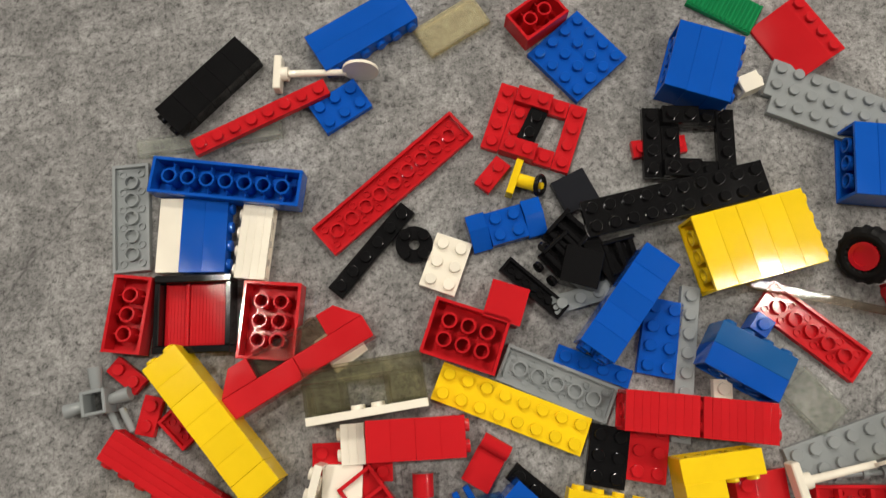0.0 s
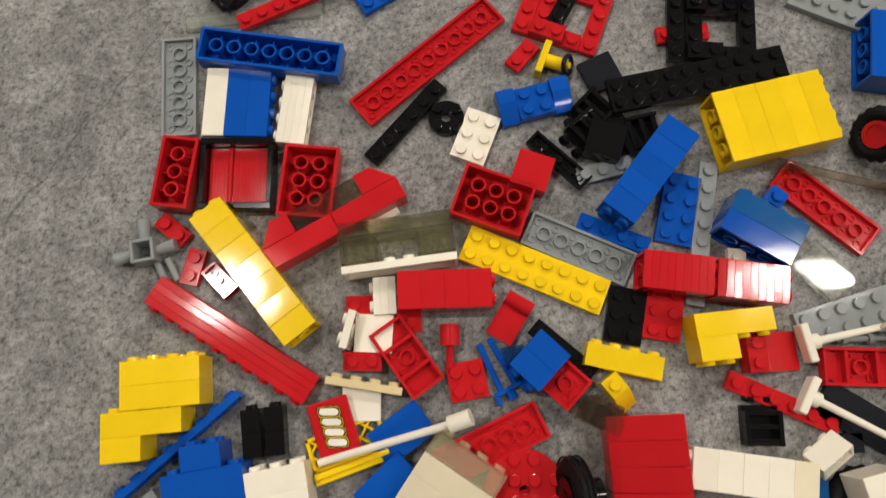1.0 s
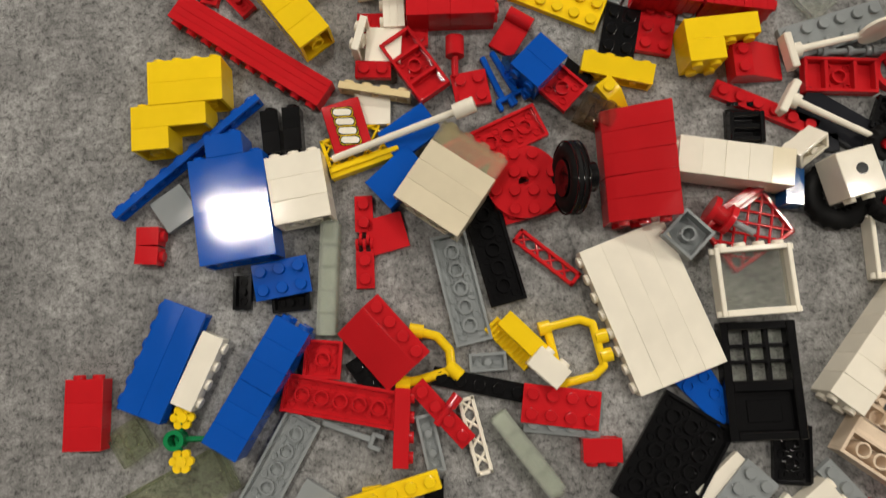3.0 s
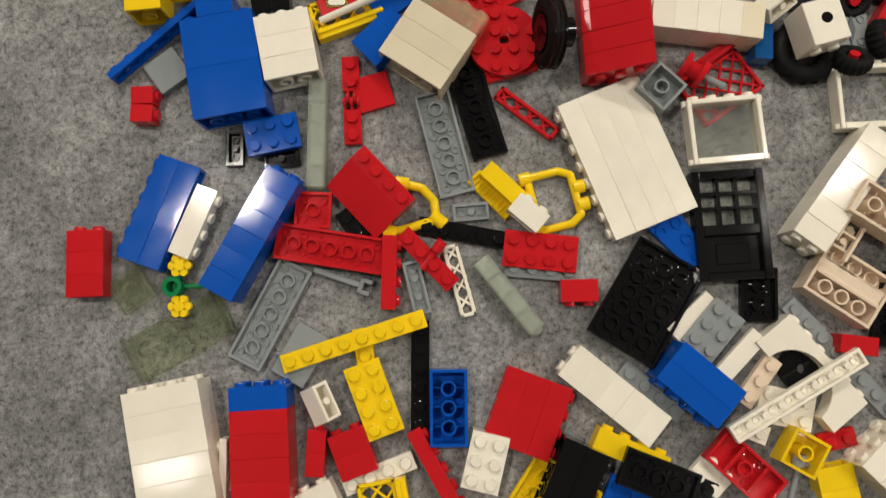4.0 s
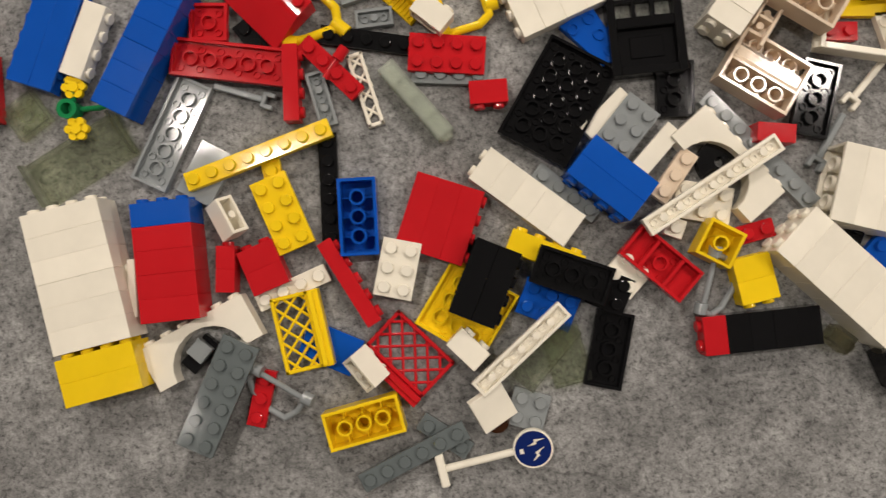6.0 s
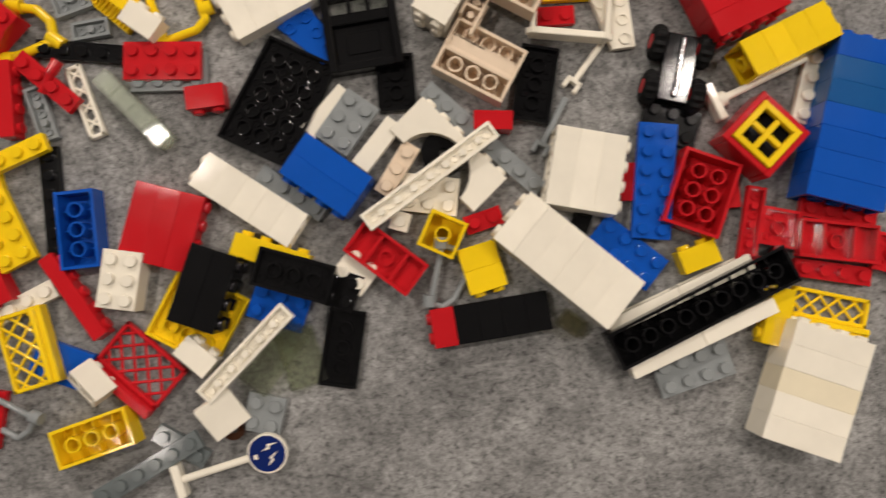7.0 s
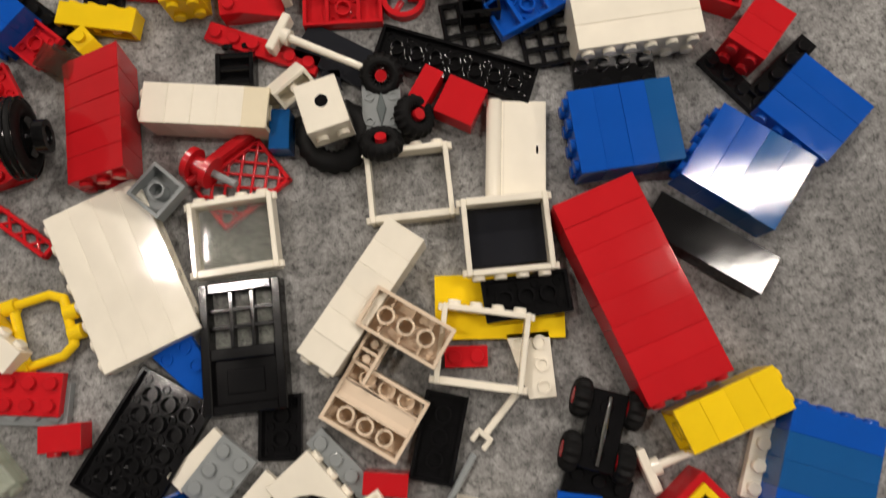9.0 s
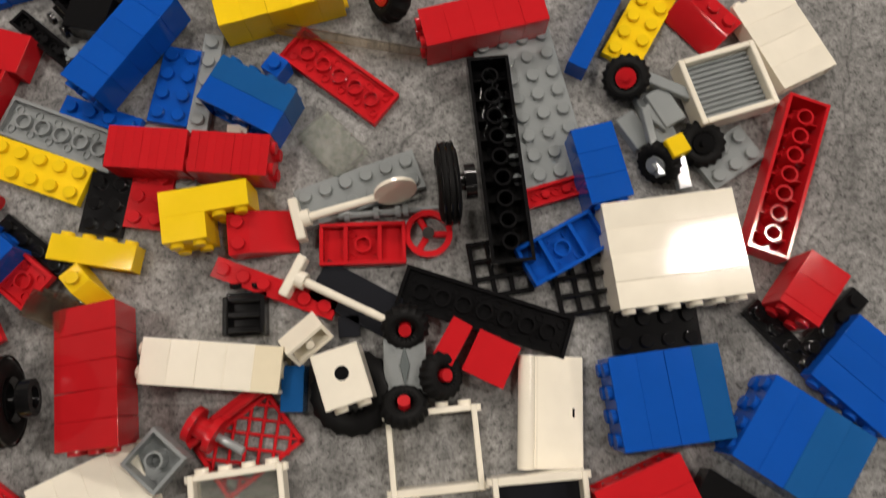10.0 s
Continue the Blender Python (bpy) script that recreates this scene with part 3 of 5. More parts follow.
def seat(x, y, z, yaw, colour):
    root = thing("small_seat", x, y, z, yaw, f"{colour} plastic toy seat with slatted back", "toy seat")
    bm = bmesh.new()
    box(bm, -8, -7.5, 0, 8, 7.5, 3.2, 0.3)
    part("base", bm, colour, root)
    for s in (-6.6, 6.6):
        bm = bmesh.new()
        box(bm, -6, s - 0.9, 3, 8, s + 0.9, 7.5, 0.3)
        part("side", bm, colour, root)
    for u in (-5, 0.5, 6):
        bm = bmesh.new()
        box(bm, u - 1.1, -6, 5, u + 1.1, 6, 6.8, 0.3)
        part("slat", bm, colour, root)
    for v in (-4, 4):
        child("stud", stud_mesh(colour), root, -10, v, 2, pose(0, 0, 0, 0, -70, 0))


def toy_chassis(x, y, z, yaw, colour):
    root = thing("toy_car_chassis", x, y, z, yaw, f"{colour} toy car chassis upside down with four black wheels", "toy car")
    bm = bmesh.new()
    box(bm, -14, -6.5, 4, 14, 6.5, 9, 0.3)
    base = part("base", bm, colour, root)
    for u in (-8, 0, 8):
        bm = bmesh.new()
        ring(bm, u, 0, 9, 9.8, 2.8, 1.9, 16)
        part("collar", bm, colour, base)
    bm = bmesh.new()
    rod(bm, (-12, 0, 10), (12, 0, 10), 0.9, 10)
    part("shaft", bm, "chrome", root)
    for u in (-9.5, 9.5):
        for s in (-1, 1):
            m = pose(u, s * 9.6, 6.4, 90, 0, 0)
            bm = bmesh.new()
            torus(bm, 4.6, 2.0, m, 28, 16, 1.6, 1)
            tyre = part("wheel", bm, "rubber", root)
            bm = bmesh.new()
            rod(bm, m @ Vector((0, 0, -3)), m @ Vector((0, 0, 3)), 3.0, 14)
            part("hub", bm, "red", tyre)


def lattice(x, y, z, yaw, colour, width, railed=True):
    """A fence panel of crossed bars with a thick rail along one side."""
    root = thing("lattice_panel", x, y, z, yaw, f"{colour} plastic toy fence panel of crossed bars", "toy fence")
    L, H = 16.0, width / 2
    for b in ((-L, -H, 0, L, -H + 1.6, 3), (-L, H - 1.6, 0, L, H, 3), (-L, -H, 0, -L + 1.6, H, 3), (L - 1.6, -H, 0, L, H, 3)):
        bm = bmesh.new()
        box(bm, *b, 0.3)
        part("frame_bar", bm, colour, root)
    step = 7.2
    k = -L - 2 * H
    while k < L:
        for s in (-1, 1):
            a, c = [k, -H * s], [k + 2 * H, H * s]
            if a[0] < -L:
                f = (-L - a[0]) / (2 * H)
                a = [-L, -H * s + f * 2 * H * s]
            if c[0] > L:
                f = (c[0] - L) / (2 * H)
                c = [L, H * s - f * 2 * H * s]
            if c[0] - a[0] > 1.5:
                bm = bmesh.new()
                rod(bm, (a[0], a[1], 1.5), (c[0], c[1], 1.5), 0.6, 8)
                part("bar", bm, colour, root)
        k += step
    if not railed:
        return
    bm = bmesh.new()
    box(bm, -L, -H - 4.8, 0, L, -H - 0.1, 5.6, 0.3)
    rail = part("rail", bm, colour, root)
    bm = bmesh.new()
    box(bm, -L + 0.4, -H - 2.6, 5.5, L - 0.4, -H - 0.4, 6.8, 0.3)
    part("ridge", bm, colour, rail)


def lattice_window(x, y, z, yaw, colour):
    root = thing("barred_window", x, y, z, yaw, f"{colour} plastic toy window with square bars", "toy window")
    for k in range(4):
        u = -10 + 6.67 * k
        bm = bmesh.new()
        box(bm, u - 0.9, -11, 0, u + 0.9, 11, 2.6, 0.25)
        part("bar", bm, colour, root)
        bm = bmesh.new()
        box(bm, -11, u - 0.9, 0.4, 11, u + 0.9, 3.0, 0.25)
        part("bar", bm, colour, root)


def lever(x, y, z, yaw, colour):
    root = thing("toy_lever", x, y, z, yaw, f"thin {colour} plastic toy rod with forked end", "toy rod")
    bm = bmesh.new()
    box(bm, -13, -1.3, 0.6, 10, 1.3, 3.2, 0.5)
    part("rod", bm, colour, root)
    for s in (-1, 1):
        bm = bmesh.new()
        box(bm, 9, s * 2.6 - 1, 0.4, 13.5, s * 2.6 + 1, 3.6, 0.4)
        part("fork", bm, colour, root)
    bm = bmesh.new()
    box(bm, 8, -3.4, 0.4, 10, 3.4, 3.6, 0.4)
    part("yoke", bm, colour, root)


def winch(x, y, z, yaw, colour):
    root = thing("toy_winch", x, y, z, yaw, f"{colour} plastic toy winch drum on grey axle", "toy winch")
    for u0, u1, r in ((-7, -4.5, 6.5), (-4.5, 1, 3.8), (1, 3.5, 6.5)):
        bm = bmesh.new()
        rod(bm, (u0, 0, 6.6), (u1, 0, 6.6), r, 24)
        part("drum", bm, colour, root)
    bm = bmesh.new()
    rod(bm, (3, 0, 6.6), (14, 0, 7.5), 1.5, 12)
    part("axle", bm, "grey", root)


def window_frame(x, y, z, yaw, colour, glazed):
    root = thing("toy_window_frame", x, y, z, yaw, f"{colour} plastic toy window frame, {'clear pane in place' if glazed else 'without its pane'}, lying flat", "toy window")
    for name, b in (("stile", (-16, -14.4, 0, -14, 14.4, 7.8)), ("stile", (14, -14.4, 0, 16, 14.4, 7.8)), ("top_rail", (-14, 12.2, 0, 14, 14.4, 7.8)), ("sill", (-14, -14.4, 0, 14, -11.6, 7.8))):
        bm = bmesh.new()
        box(bm, *b, 0.35)
        part(name, bm, colour, root)
    for k in range(4):
        child("stud", stud_mesh(colour), root, -12 + k * 8, 14.4, 4, pose(0, 0, 0, -90, 0, 0))
    for s in (-16.2, 16.2):
        for v in (-13, 13):
            bm = bmesh.new()
            rod(bm, (s, v - 1.2, 5), (s, v + 1.2, 5), 1.5, 10)
            part("hinge_pin", bm, colour, root)
    if glazed:
        bm = bmesh.new()
        box(bm, -14, -11.6, 2.5, 14, 12.2, 3.6, 0)
        part("pane", bm, "clear", root)


def toy_door(x, y, z, yaw, colour):
    root = thing("toy_door", x, y, z, yaw, f"{colour} plastic toy door with small barred window, lying flat", "toy door", 2.0, -1.5)
    L, H = 24.0, 15.5
    for name, b in (("stile", (-L, -H, 0, L, -H + 3.5, 7)), ("stile", (-L, H - 3.5, 0, L, H, 7)), ("rail", (-L, -H + 3.5, 0, -L + 3.5, H - 3.5, 6.6)), ("rail", (0, -H + 3.5, 0, 4.5, H - 3.5, 6.6)), ("rail", (L - 3.5, -H + 3.5, 0, L, H - 3.5, 6.6)), ("panel", (4.5, -H + 3.5, 1, L - 3.5, H - 3.5, 4))):
        bm = bmesh.new()
        box(bm, *b, 0.4)
        part(name, bm, colour, root)
    for v in (-4, 4):
        bm = bmesh.new()
        box(bm, -L + 3.5, v - 0.8, 1.5, 0, v + 0.8, 5, 0.2)
        part("bar", bm, colour, root)
    for u in (-14, -7.5):
        bm = bmesh.new()
        box(bm, u - 0.8, -H + 3.5, 1.7, u + 0.8, H - 3.5, 4.8, 0.2)
        part("bar", bm, colour, root)
    bm = bmesh.new()
    box(bm, 8, -7, 3.9, L - 7, 7, 4.6, 0.3)
    part("raised_panel", bm, colour, root)
    bm = bmesh.new()
    box(bm, -L + 3.5, -H + 3.5, 0.4, 0, H - 3.5, 1.3, 0)
    part("pane", bm, "clear", root, "shiny see-through pane")


def handle(x, y, z, yaw, colour):
    root = thing("roll_bar", x, y, z, yaw, f"{colour} plastic toy roll bar with round end pegs", "toy handle")
    bm = bmesh.new()
    bent(bm, [Vector(q) for q in ((-10, 0, 3), (-9, 9, 3), (-4, 15, 3), (4, 17, 3))], 2.0)
    bent(bm, [Vector(q) for q in ((4, 17, 3), (10, 4, 3), (12, -2, 3))], 2.0)
    part("bar", bm, colour, root)
    for a, c in (((-10, -3, 3), (-10, 3, 3)), ((2, 15, 3), (6, 21, 3)), ((12, -5, 3), (12, 1, 3))):
        bm = bmesh.new()
        rod(bm, a, c, 3.0, 14)
        part("peg", bm, colour, root)


def roll_cage(x, y, z, yaw, colour):
    """A closed frame of round bar with two pegs on one side."""
    root = thing("roll_bar", x, y, z, yaw, f"{colour} plastic toy roll cage of round bar", "toy handle")
    bm = bmesh.new()
    bent(bm, [Vector(q) for q in ((-12, 9, 3), (-12, -5, 3), (-9, -10, 3), (9, -10, 3), (12, -5, 3), (12, 9, 3), (-12, 9, 3))], 1.8)
    part("bar", bm, colour, root)
    for u, v in ((-12, 10), (12, 10), (-5, -12), (3, -12)):
        bm = bmesh.new()
        rod(bm, (u, v - 2.5, 3), (u, v + 2.5, 3), 3.0, 14)
        part("peg", bm, colour, root)


def arch(x, y, z, yaw, colour):
    """An arch brick lying on its face; the studs point to the left of yaw."""
    root = thing("arch_brick", x, y, z, yaw, f"{colour} plastic toy arch brick lying on its face", "arch brick")
    pts = [(-24, -9.6), (-16, -9.6)]
    for k in range(13):
        a = math.pi - math.pi * k / 12
        pts.append((16 * math.cos(a), -9.6 + 15.2 * math.sin(a)))
    pts += [(16, -9.6), (24, -9.6), (24, 9.6), (-24, 9.6)]
    pts = [q for i, q in enumerate(pts) if i == 0 or math.dist(q, pts[i - 1]) > 0.1]
    bm = bmesh.new()
    prism(bm, pts, 0, 7.8, None, 0.15)
    part("body", bm, colour, root)
    for k in range(6):
        child("stud", stud_mesh(colour), root, -20 + 8 * k, 9.6, 4, pose(0, 0, 0, -90, 0, 0))


def hook(x, y, z, yaw, colour):
    """A bow of thin bar whose two pegs are joined by a straight rod."""
    root = thing("grab_handle", x, y, z, yaw, f"{colour} plastic toy grab handle of thin round bar", "toy handle")
    bm = bmesh.new()
    bent(bm, [Vector(q) for q in ((-12, 0, 6), (-13, -5, 3), (-9, -9, 2), (0, -12, 1.8), (8, -12, 2), (11, -7, 3), (12, 0, 6))], 1.3)
    part("bow", bm, colour, root)
    bm = bmesh.new()
    rod(bm, (-12, 0, 6.5), (12, 0, 6.5), 1.2)
    part("rod", bm, colour, root)
    for u in (-12, 12):
        bm = bmesh.new()
        rod(bm, (u - 1.5, 0.4, 6.3), (u + 3.0, 1.0, 6.9), 2.7)
        part("peg", bm, colour, root)


def pane_window(x, y, z, yaw):
    root = thing("pane_window", x, y, z, yaw, "red toy window surround with yellow four-pane window", "toy window")
    for name, b in (("side", (-12.5, -12.5, 0, -9.8, 12.5, 15)), ("side", (9.8, -12.5, 0, 12.5, 12.5, 15)), ("side", (-9.8, -12.5, 0, 9.8, -9.8, 15)), ("side", (-9.8, 9.8, 0, 9.8, 12.5, 15))):
        bm = bmesh.new()
        box(bm, *b, 0.35)
        part(name, bm, "red", root)
    for b in ((-9.8, -9.8, 13.2, -7.2, 9.8, 16.2), (7.2, -9.8, 13.2, 9.8, 9.8, 16.2), (-7.2, -9.8, 13.2, 7.2, -7.2, 16.2), (-7.2, 7.2, 13.2, 7.2, 9.8, 16.2), (-1.2, -7.2, 13.2, 1.2, 7.2, 15.4), (-7.2, -1.2, 13.2, -1.2, 1.2, 15.4), (1.2, -1.2, 13.2, 7.2, 1.2, 15.4)):
        bm = bmesh.new()
        box(bm, *b, 0.3)
        part("sash_bar", bm, "yellow", root)
    bm = bmesh.new()
    box(bm, -9.7, -9.7, 8, 9.7, 9.7, 9.2, 0)
    part("pane", bm, "navy", root, "dark pane behind the yellow bars")


def tray(x, y, z, yaw):
    root = thing("ribbed_tray", x, y, z, yaw, "white toy crate with grey ribbed floor", "toy crate")
    for name, b in (("side", (-15.5, -13.5, 0, -13.3, 13.5, 9.6)), ("side", (13.3, -13.5, 0, 15.5, 13.5, 9.6)), ("side", (-13.3, -13.5, 0, 13.3, -11.3, 9.6)), ("side", (-13.3, 11.3, 0, 13.3, 13.5, 9.6))):
        bm = bmesh.new()
        box(bm, *b, 0.35)
        part(name, bm, "white", root)
    bm = bmesh.new()
    box(bm, -13.3, -11.3, 1, 13.3, 11.3, 5, 0)
    floor_part = part("floor_panel", bm, "grey", root, "grey ribbed panel")
    for k in range(11):
        v = -10.4 + k * 2.08
        bm = bmesh.new()
        box(bm, -13, v - 0.55, 4.9, 13, v + 0.55, 6.4, 0.2)
        part("rib", bm, "grey", floor_part)


def forklift(x, y, z, yaw):
    root = thing("toy_tractor", x, y, z, yaw, "grey toy tractor frame on its side with knobbly black wheels", "toy vehicle")
    for name, a, c, w, h in (("axle", (-22, 3, 9), (-3, 19, 9), 2.2, 3), ("panel", (-11, 8, 7), (4, 9, 7), 4.5, 4), ("fork", (-6, 0, 10), (20, -6.5, 8), 1.5, 4),
                             ("beam", (-7, 2, 6), (4, 7, 6), 3.0, 4), ("foot", (15, 4, 6), (28, 0.5, 5), 2.6, 4), ("body", (-8, -6, 3), (6, -4, 3), 4.0, 5), ("body", (-14, 6, 3), (10, 4, 3), 4.5, 5)):
        d = Vector(c) - Vector(a)
        bm = bmesh.new()
        box(bm, -d.length / 2, -w, -h / 2, d.length / 2, w, h / 2, 0.4)
        bmesh.ops.transform(bm, matrix=Matrix.Translation((Vector(a) + Vector(c)) / 2) @ d.to_track_quat("X", "Z").to_matrix().to_4x4(), verts=bm.verts)
        part(name, bm, "grey", root)
    for u, v, zz, r, tx, ty, hub_colour in ((-20, 0.5, 8.5, 8.5, 25, 15, "red"), (15, -4, 7, 8, 58, 25, "grey"), (15, 15, 5, 8.5, 10, 12, "black")):
        m = pose(u, v, zz, tx, ty, 0)
        bm = bmesh.new()
        torus(bm, r * 0.70, r * 0.3, m, 36, 16, 1.3, 1)
        tyre = part("wheel", bm, "rubber", root)
        bm = bmesh.new()
        rod(bm, m @ Vector((0, 0, -3)), m @ Vector((0, 0, 3.4)), r * 0.46, 18)
        rod(bm, m @ Vector((0, 0, 3.2)), m @ Vector((0, 0, 5.5)), r * 0.16, 12)
        part("hub", bm, hub_colour, tyre)
    bm = bmesh.new()
    box(bm, 9.7, -2.2, 9, 17.2, 5.2, 16.6, 0.4)
    part("lamp_block", bm, "yellow", root)


def roll_door(x, y, z, yaw, colour):
    root = thing("roll_door", x, y, z, yaw, f"{colour} plastic toy panel door with rolled edge", "toy door")
    bm = bmesh.new()
    box(bm, -19.5, -9, 2, 19.5, 11, 4.6, 0.3)
    leaf = part("leaf", bm, colour, root)
    bm = bmesh.new()
    rod(bm, (-19.5, -9, 4), (19.5, -9, 4), 3.0, 18)
    part("roll", bm, colour, root)
    # raised black bar painting the shade of a slot in the leaf
    bm = bmesh.new()
    box(bm, -1.5, 7.2, 4.5, 1.5, 8, 4.75, 0)
    part("slot", bm, "black", leaf)
    bm = bmesh.new()
    box(bm, -19, -5.4, 4.5, 19, -4.9, 4.8, 0)
    part("groove", bm, colour, leaf)


def flower(x, y, z, yaw):
    root = thing("toy_flowers", x, y, z, yaw, "two yellow toy flowers on a green stem", "toy flower")
    bm = bmesh.new()
    ring(bm, 0, 0, 1, 7, 4.2, 2.4, 18)
    bent(bm, [Vector(q) for q in ((3, 0, 3), (12, 0, 3), (22, 3, 3))], 1.2)
    rod(bm, (0, 0, 3), (3, 7, 5), 1.2)
    rod(bm, (0, 0, 3), (3, -7, 5), 1.2)
    part("stem", bm, "green", root)
    for v in (-8.5, 9):
        bm = bmesh.new()
        for k in range(6):
            a = k * math.pi / 3
            rod(bm, (3 + 3.2 * math.cos(a), v + 3.2 * math.sin(a), 4), (3 + 3.2 * math.cos(a), v + 3.2 * math.sin(a), 6), 1.9)
        rod(bm, (3, v, 3.6), (3, v, 6.6), 2.2)
        part("blossom", bm, "yellow", root)


def windscreen(x, y, z, yaw, colour, L, W, H):
    """A see-through canopy: a roof panel and two raised ends."""
    root = thing("toy_windscreen", x, y, z, yaw, "see-through greenish toy windscreen with folded ends", "windscreen")
    for b in ((-L, -W, 0, L, W, 1.6), (-L, -W, 1.7, -L + 1.6, W, H), (L - 1.6, -W, 1.7, L, W, H), (-L + 1.7, W - 1.6, 1.7, L - 1.7, W, H * 0.5)):
        bm = bmesh.new()
        box(bm, *b, 0.3)
        part("panel", bm, colour, root)


def axle_plate(x, y, z, yaw):
    root = thing("toy_axle_plate", x, y, z, yaw, "grey toy chassis plate with black tyres on red hubs", "toy vehicle")
    bm = bmesh.new()
    box(bm, -10, -7.5, 4, 10, 7.5, 7.5, 0.3)
    base = part("base", bm, "grey", root)
    for u in (-5, 5):
        for v in (-4.5, 4.5):
            bm = bmesh.new()
            ring(bm, u, v, 7.4, 8.1, 1.9, 1.2, 14)
            part("collar", bm, "grey", base)
    bm = bmesh.new()
    prism(bm, [(-7, 0), (0, -1.8), (7, 0), (0, 1.8)], 7.4, 8.4)
    part("spine", bm, "dark grey", base)
    for u, v, tx, ty in ((-13.5, 0.5, 0, 28), (14, -0.5, 0, -34), (4, 12.5, -38, 0)):
        m = pose(u, v, 8, tx, ty, 0)
        bm = bmesh.new()
        torus(bm, 5.6, 2.4, m, 36, 16, 1.6, 1)
        tyre = part("wheel", bm, "rubber", root)
        bm = bmesh.new()
        rod(bm, m @ Vector((0, 0, -3)), m @ Vector((0, 0, 3.7)), 2.3)
        part("hub", bm, "red", tyre)


def holed_brick(x, y, z, yaw):
    root = thing("holed_brick", x, y, z, yaw, "white plastic toy brick with a black disc as peg hole", "toy brick")
    bm = bmesh.new()
    box(bm, -9.4, -8, 0, 9.4, 8, 15.8, 0.3)
    body = part("body", bm, "white", root)
    # no real recess: a black plug paints the shade inside the peg hole
    bm = bmesh.new()
    rod(bm, (-1, 0.5, 15), (-1, 0.5, 15.9), 2.4)
    part("peg_hole", bm, "black", body)
    for v in (-4, 4):
        child("stud", stud_mesh("white"), root, 9.4, v, 8, pose(0, 0, 0, 0, 90, 0))


def smoky_screen(x, y, z, yaw):
    """A white plate on edge with smoky window bricks standing off it; the plate runs along yaw, the windows to its left."""
    root = thing("smoky_window_row", x, y, z, yaw, "smoky see-through toy window bricks on a white plate, lying", "toy window")
    plate = child("plate", body_mesh(6, 2, 1, "white", True), root, 0, -8, 8, pose(0, 0, 0, -90, 0, 0))
    for k in range(2, 4):
        for v in (-4, 4):
            child("stud", stud_mesh("white"), plate, -20 + k * 8, v, 3.2)
    for u in (-16, 16):
        bm = bmesh.new()
        for b in ((-7.8, -4.6, 0, 7.8, -3.4, 15.6), (-7.8, -3.4, 0, -6.6, 6.2, 15.6), (6.6, -3.4, 0, 7.8, 6.2, 15.6), (-6.6, -3.4, 14.4, 6.6, 6.2, 15.6)):
            box(bm, u + b[0], b[1], b[2], u + b[3], b[4], b[5], 0.2)
        part("window_box", bm, "clear smoke", root)
    for v0, zz in ((6.4, 15.6), (12.6, 14.0)):
        bm = bmesh.new()
        box(bm, -24, v0, 0, 24, v0 + 1.2, zz, 0.2)
        part("pane", bm, "clear smoke", root)
    bm = bmesh.new()
    box(bm, -24, 7.7, 12.6, 24, 12.5, 13.8, 0.2)
    part("roof_strip", bm, "clear smoke", root)



def car_base(x, y, z, yaw, colour):
    """A two by four base, hollow side up, with two cross walls and a tube between them."""
    root = thing("car_base", x, y, z, yaw, f"{colour} plastic toy car base upside down, three open wells", "car base")
    bm = bmesh.new()
    box(bm, -15.9, -7.9, 0, 15.9, 7.9, 1.2, 0.2)
    part("floor_plate", bm, colour, root)
    for b in ((-15.9, -7.9, 1.2, 15.9, -6.5, 5.2), (-15.9, 6.5, 1.2, 15.9, 7.9, 5.2), (-15.9, -6.5, 1.2, -14.5, 6.5, 5.2), (14.5, -6.5, 1.2, 15.9, 6.5, 5.2)):
        bm = bmesh.new()
        box(bm, *b, 0.2)
        part("rim", bm, colour, root)
    for u in (-6.3, 6.3):
        bm = bmesh.new()
        box(bm, u - 0.8, -6.5, 1.2, u + 0.8, 6.5, 4.9, 0.15)
        part("cross_wall", bm, colour, root)
    child("tube", tube_mesh(1, False, colour), root, 0, 0, 1.2)
    for v in (-4.4, 4.4):
        for u in (-4.2, 4.2):
            bm = bmesh.new()
            ring(bm, u, v, 1.1, 2.0, 1.6, 1.0, 12)
            part("collar", bm, colour, root)


def hinge_strip(x, y, z, yaw, colour):
    root = thing("hinge_plate", x, y, z, yaw, f"two {colour} toy plates joined by a finger hinge", "hinge plate")
    for u in (-12.2, 12.2):
        ob = child("plate", body_mesh(2, 1, 1, colour, True), root, u, 0, 0)
        dress(ob, 2, 1, 1, colour, True, False)
    for k in range(5):
        bm = bmesh.new()
        v = -3.1 + k * 1.55
        rod(bm, (-0.9 if k % 2 else 0.9, v - 0.65, 2.6), (-0.9 if k % 2 else 0.9, v + 0.65, 2.6), 2.4)
        box(bm, *((-4.3, v - 0.6, 0.6, 0, v + 0.6, 3.0) if k % 2 else (0, v - 0.6, 0.6, 4.3, v + 0.6, 3.0)), 0)
        part("finger", bm, colour, root)


def slope_row(x, y, z, yaw, colour, n):
    """Tall slope bricks side by side, lying; the sloping side to the right of yaw."""
    root = thing("brick_stack", x, y, z, yaw, f"five {colour} toy slope bricks pressed together, lying sideways", "brick stack")
    side = [(-17, 0), (6.5, 0), (10.0, 24.0), (-13.5, 13.8), (-17, 11.5)]
    for k in range(n):
        bm = bmesh.new()
        prism(bm, side, -4.75, 4.75, pose(0, (k - (n - 1) / 2) * 9.6, 0, 90, 0, random.uniform(-0.4, 0.4)))
        part("slope_brick", bm, colour, root)
    for u, zz in ((-12, 4.5), (-4, 4.5), (4, 4.5), (-10.5, 10.5), (-2.5, 13.0), (5, 16.5)):
        child("stud", stud_mesh(colour), root, u, -n * 4.8 + 0.05, zz, pose(0, 0, 0, 90, 0, 0))


